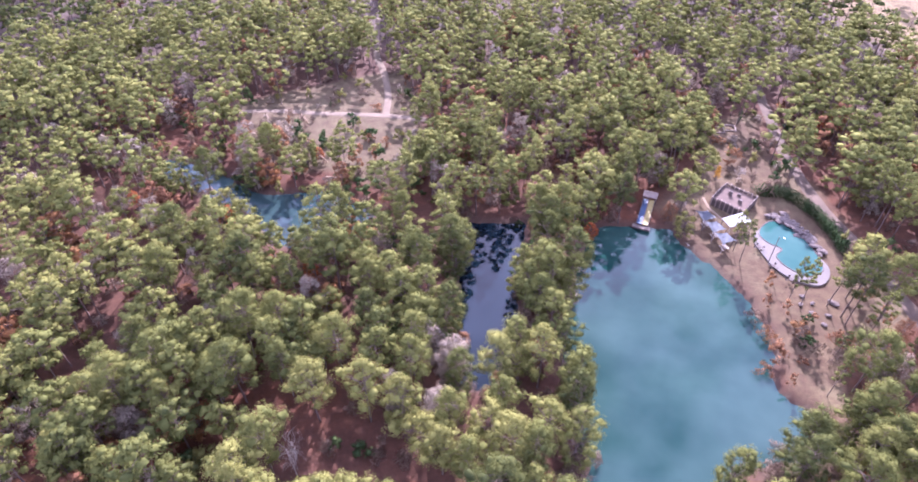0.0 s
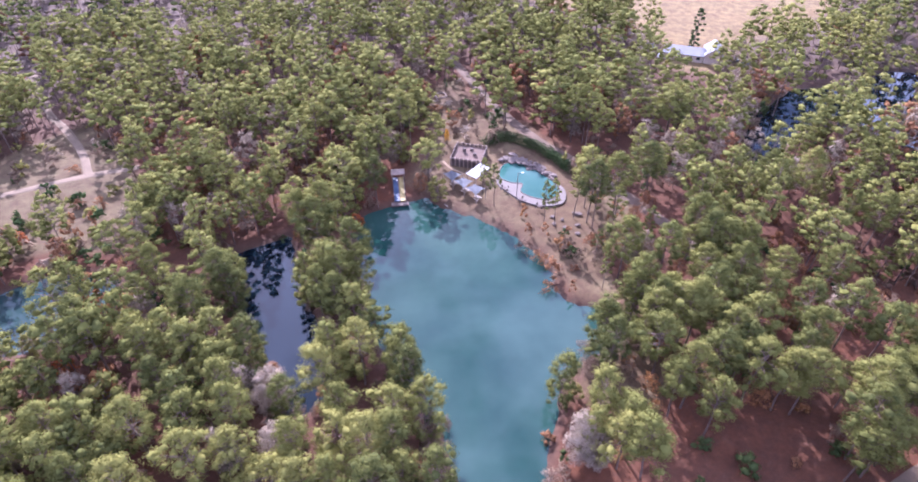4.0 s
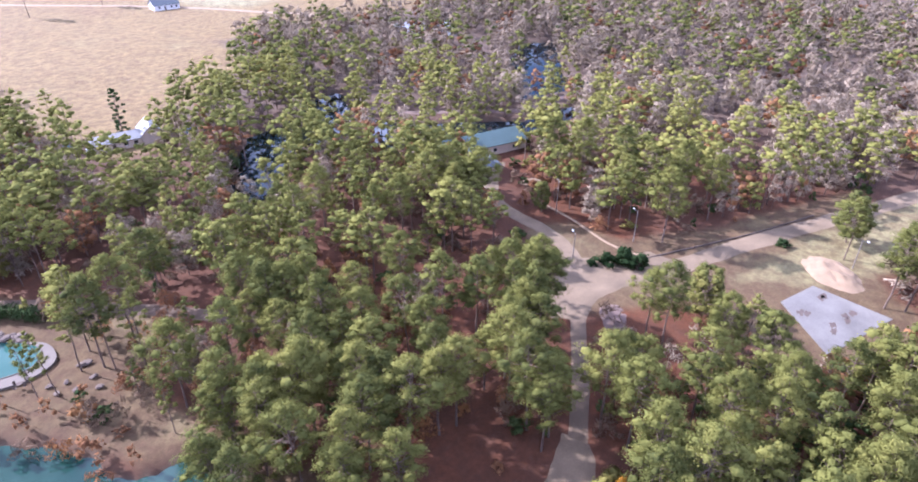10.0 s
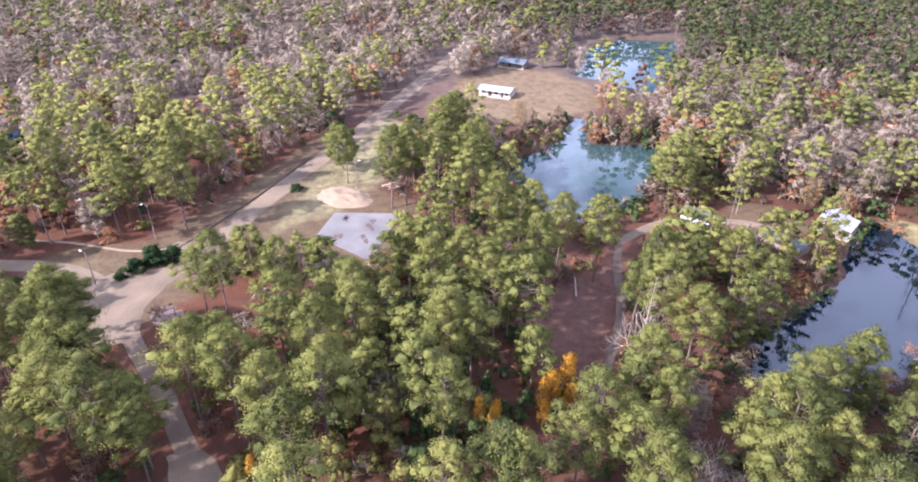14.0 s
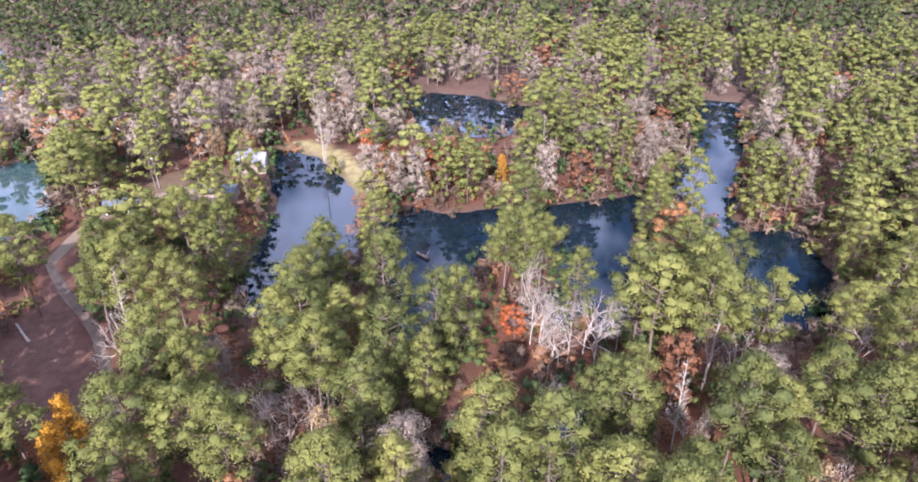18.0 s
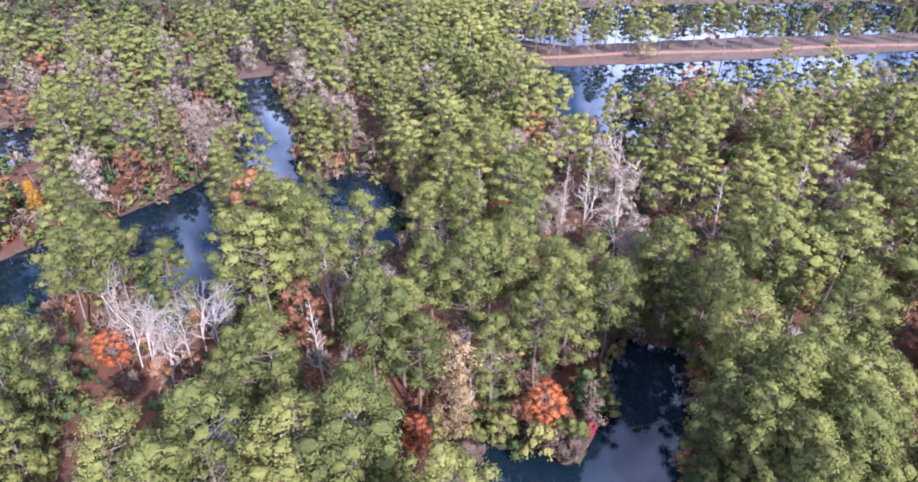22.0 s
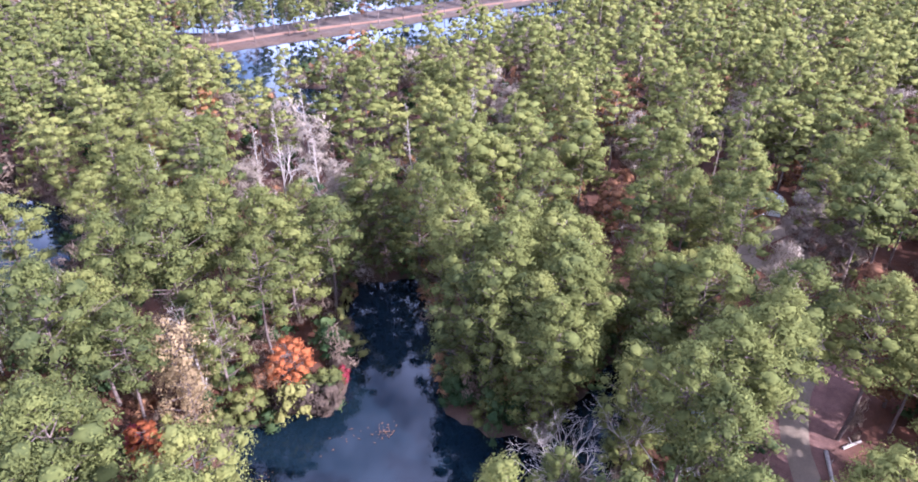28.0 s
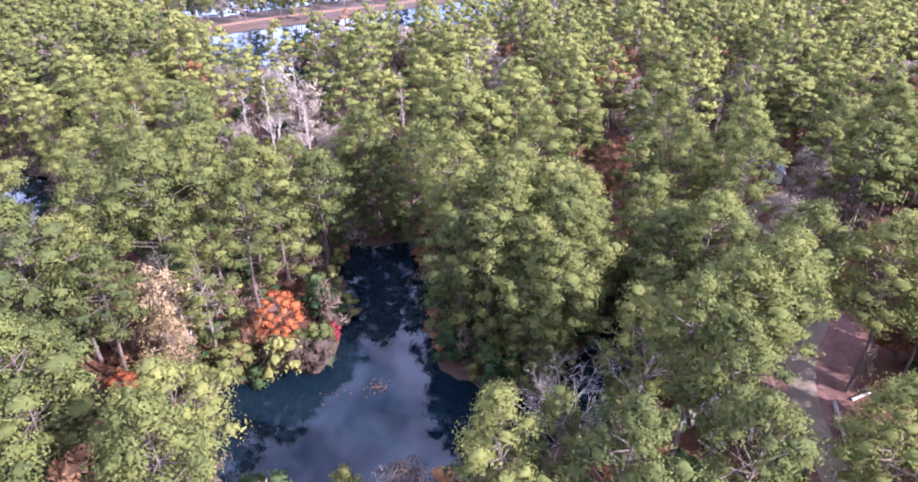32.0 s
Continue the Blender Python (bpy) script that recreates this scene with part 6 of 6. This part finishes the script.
for k in range(3):
    picnic_table(18.0 + 2.4 * k, 136.0 - 3.6 * k, -56, "wooden picnic table under the shade sails", "picnic tables")
for x, y, a in ((-40.4, 10.6, 30), (-39.0, 12.8, 75), (-42.0, 14.2, 10)):
    picnic_table(x, y, a, "weathered picnic table in red pine litter", "picnic tables")
for x, y, a in ((30.6, 131.0, 20), (33.6, 125.2, 60), (37.4, 121.8, 15)):
    top = thing("patio_set", x, y, PZ, a, "dark patio table with chairs on the pool deck", "patio furniture", "patio sets")
    part("tabletop", rod((0, 0, 0.70), (0, 0, 0.74), 0.5, sides=14), DARKWOOD, top)
    part("table_leg", rod((0, 0, 0), (0, 0, 0.70), 0.05), DARKWOOD, top)
    for k in range(4):
        c, s_ = math.cos(k * 1.571), math.sin(k * 1.571)
        part("chair_seat", box(0.45, 0.45, 0.06, (c * 0.95, s_ * 0.95, 0.42), 0.02, k * 1.571), DARKWOOD, top)
        part("chair_back", box(0.06, 0.45, 0.5, (c * 1.18, s_ * 1.18, 0.44), 0.02, k * 1.571), DARKWOOD, top)

# the slide dock: two painted lanes on piles, with a little roof at the landward end
dock = thing("slide_dock", 3.3, 136.2, 0.0, -3, "wooden dock with a yellow lane and a dark blue lane", "dock")
for nm, mat, u in (("yellow_lane", YELLOWPAINT, 0.8), ("blue_lane", BLUEPAINT, -0.7)):
    lane = part(nm, box(1.3, 10.0, 0.14, (u, 0, 1.25), tilt=0.05), mat, dock)
    for s in (-1, 1):
        part("edge_rail", box(0.1, 10.0, 0.18, (u + s * 0.68, 0, 1.35), tilt=0.05), DARKWOOD if s < 0 else WOOD, lane)
for y in (-4.8, -1.6, 1.6, 4.8):
    for x in (-1.5, 0.05, 1.6):
        part("pile", rod((x, y, -1.6), (x, y, 1.28 + 0.05 * y), 0.12, sides=7), DARKWOOD, dock)
part("end_deck", box(4.4, 1.6, 0.2, (0, -5.8, 0.62)), DARKWOOD, dock)
part("shelter_roof", box(3.6, 2.4, 0.14, (0.1, 4.9, 3.3), tilt=0.1), WOOD, dock)
for x in (-1.5, 1.7):
    for y in (4.0, 5.8):
        part("shelter_post", rod((x, y, 0.0), (x, y, 3.3), 0.08, sides=6), WOOD, dock)

raft = thing("swim_raft", 14.8, 129.8, 0.0, -56, "pale square swimming raft moored at the shore", "raft")
for k in range(12):
    part("plank", box(0.27, 2.4, 0.07, (-1.65 + 0.3 * k, 0, 0.34)), PALEWOOD, raft)
for y in (-0.8, 0.8):
    part("float", box(3.5, 0.5, 0.4, (0, y, -0.08), 0.06), BLUEPAINT, raft)

for x, y, a in ((19.2, 183.0, 12), (22.4, 185.2, 12)):
    pit = thing("log_frame", x, y, ground_at(x, y), a, "square frame of brown logs on sandy ground", "log frame", "log frames")
    for k in range(4):
        c, s_ = math.cos(k * 1.5708) * 1.6, math.sin(k * 1.5708) * 1.6
        d = Vector((-s_, c, 0))
        part("log", rod((c - d.x, s_ - d.y, 0.2), (c + d.x, s_ + d.y, 0.2), 0.18, sides=7), WOOD, pit)

# ---- leaves afloat on the cove ----
leaf_r = np.random.RandomState(71)
afloat = Build()
for cx, cy, n, w in ((-26.6, -14.5, 45, 0.8), (-15.4, -19.0, 25, 0.6), (-24.0, -17.0, 12, 1.6)):
    for _ in range(n):
        px, py, a, s = cx + leaf_r.normal() * w, cy + leaf_r.normal() * w * 0.6, leaf_r.uniform(0, 6.28), leaf_r.uniform(0.05, 0.13)
        ring = np.array([(px + s * math.cos(a + k * 1.57) * (1.0 if k % 2 else 0.6), py + s * math.sin(a + k * 1.57) * (1.0 if k % 2 else 0.6), 0.03) for k in range(4)])
        afloat.add(ring, np.array([[0, 1, 2, 3]]), 0.4)
tagged(new("floating_leaves", afloat.mesh("floating_leaves", [RUST])), "patches of rust leaves floating on dark water", "leaves", kind="stuff")

# ---- junction, slab and sand ----
slab = part("concrete_slab", slab_from([(124.2, 14.0), (133.2, 8.9), (128.4, -5.2), (111.0, 5.0)], 0.2, 1.28), CONCRETE)
tagged(slab, "stained grey concrete slab with dark patches", "slab", kind="structure")
r2 = np.random.RandomState(5)
for k in range(9):
    u, w = r2.uniform(0.15, 0.85), r2.uniform(0.15, 0.85)
    c = np.array((124.2, 14.0)) * (1 - u) * (1 - w) + np.array((133.2, 8.9)) * u * (1 - w) + np.array((128.4, -5.2)) * u * w + np.array((111.0, 5.0)) * (1 - u) * w
    n = 14
    ring = [(c[0] + math.cos(a) * r2.uniform(0.5, 1.5), c[1] + math.sin(a) * r2.uniform(0.3, 0.9)) for a in np.arange(n) * 6.283 / n]
    tagged(part("slab_stain", slab_from(ring, 1.25, 1.288), DARKWOOD), "dark damp stain on the slab", "stain", kind="structure")


def mound(name, x, y, rx, ry, h, turn, mat, label):
    bm = bmesh.new()
    bmesh.ops.create_grid(bm, x_segments=34, y_segments=34, size=1.0)
    for v in bm.verts:
        q = v.co.length
        k = max(0.0, 1 - q * q)
        rough = noise.noise(Vector((v.co.x * 3, v.co.y * 3, x))) * 0.5 + noise.noise(Vector((v.co.x * 8, v.co.y * 8, y))) * 0.25
        v.co = Vector((v.co.x * rx * (1 + 0.2 * rough), v.co.y * ry * (1 + 0.2 * rough), h * k * (1 + 0.7 * rough) - 0.25))
    ob = part("mound", bm, mat)
    ob.data.shade_smooth()
    ob.name = name
    ob.matrix_world = pose(x, y, ground_at(x, y), 0, 0, turn)
    return tagged(ob, label, "mound")


mound("sand_mound", 140.5, 5.6, 8.0, 5.2, 1.4, 40, SAND, "low pile of pale orange sand beside the slab")
mound("sand_heap", 150.5, 79.0, 4.2, 2.2, 0.7, -35, SAND, "small heap of pale sand beside the dirt road")
mound("lot_sand", 117.5, 47.0, 7.5, 4.0, 0.32, -40, SAND, "thin spread of pale sand on the dirt junction")
mound("dirt_island", 103.5, 41.5, 6.0, 3.6, 0.45, 20, BROWNDIRT, "raised brown island of litter inside the road fork")
for x, y, s in ((121.0, 48.6, 1.25), (123.4, 45.0, 1.6), (122.8, 42.6, 1.4), (119.0, 51.0, 0.7), (147, 16, 0.8), (66, 24, 1.2)):
    wood, crown = tree_meshes("bush", int(x * 10), "bush", 2.4, 1.8, 14, 80, 0.16, leaf=GREENBRUSH, trunk_r=0.06)
    place_tree("evergreen_bush", [("stem", wood), ("foliage", crown)], x, y, s, "rounded dark-green evergreen bush", "bush", "evergreen bushes")
edge = resample([(126.2, 42.6), (136.8, 33.4), (149.9, 22.6), (166.2, 10.9)], 3.4)
for p, q in zip(edge, edge[1:]):
    d = (q - p) * 0.47
    c = (p + q) / 2
    z = ground_at(c[0], c[1]) + 0.16
    ob = part("barrier_log", rod((c[0] - d[0], c[1] - d[1], z), (c[0] + d[0], c[1] + d[1], z), 0.17, sides=7), DARKWOOD)
    tagged(ob, "dark barrier log lying along the road's edge", "log", "barrier logs")
for (ax, ay), (bx, by), r_ in (((-51.0, 19.4), (-45.2, 21.8), 0.2), ((-52.5, 20.5), (-54.5, 21.6), 0.16), ((42.0, -70.5), (44.6, -71.6), 0.35), ((88.5, -28.5), (94.0, -31.0), 0.22)):
    top = thing("fallen_log", 0, 0, 0, 0, "fallen pale log lying on the ground", "log", "fallen logs")
    z = ground_at((ax + bx) / 2, (ay + by) / 2) + r_ * 0.7
    part("trunk", rod((ax, ay, z), (bx, by, z + 0.1), r_, r_ * 0.7, 8), BARK if r_ > 0.3 else PALEBARK, top)
    for k in range(3):
        u = 0.3 + 0.25 * k
        part("branch_stub", rod((ax + (bx - ax) * u, ay + (by - ay) * u, z), (ax + (bx - ax) * u + rng.normal() * 0.6, ay + (by - ay) * u + rng.normal() * 0.6, z + 0.5), 0.05, 0.02, 5), PALEBARK, top)
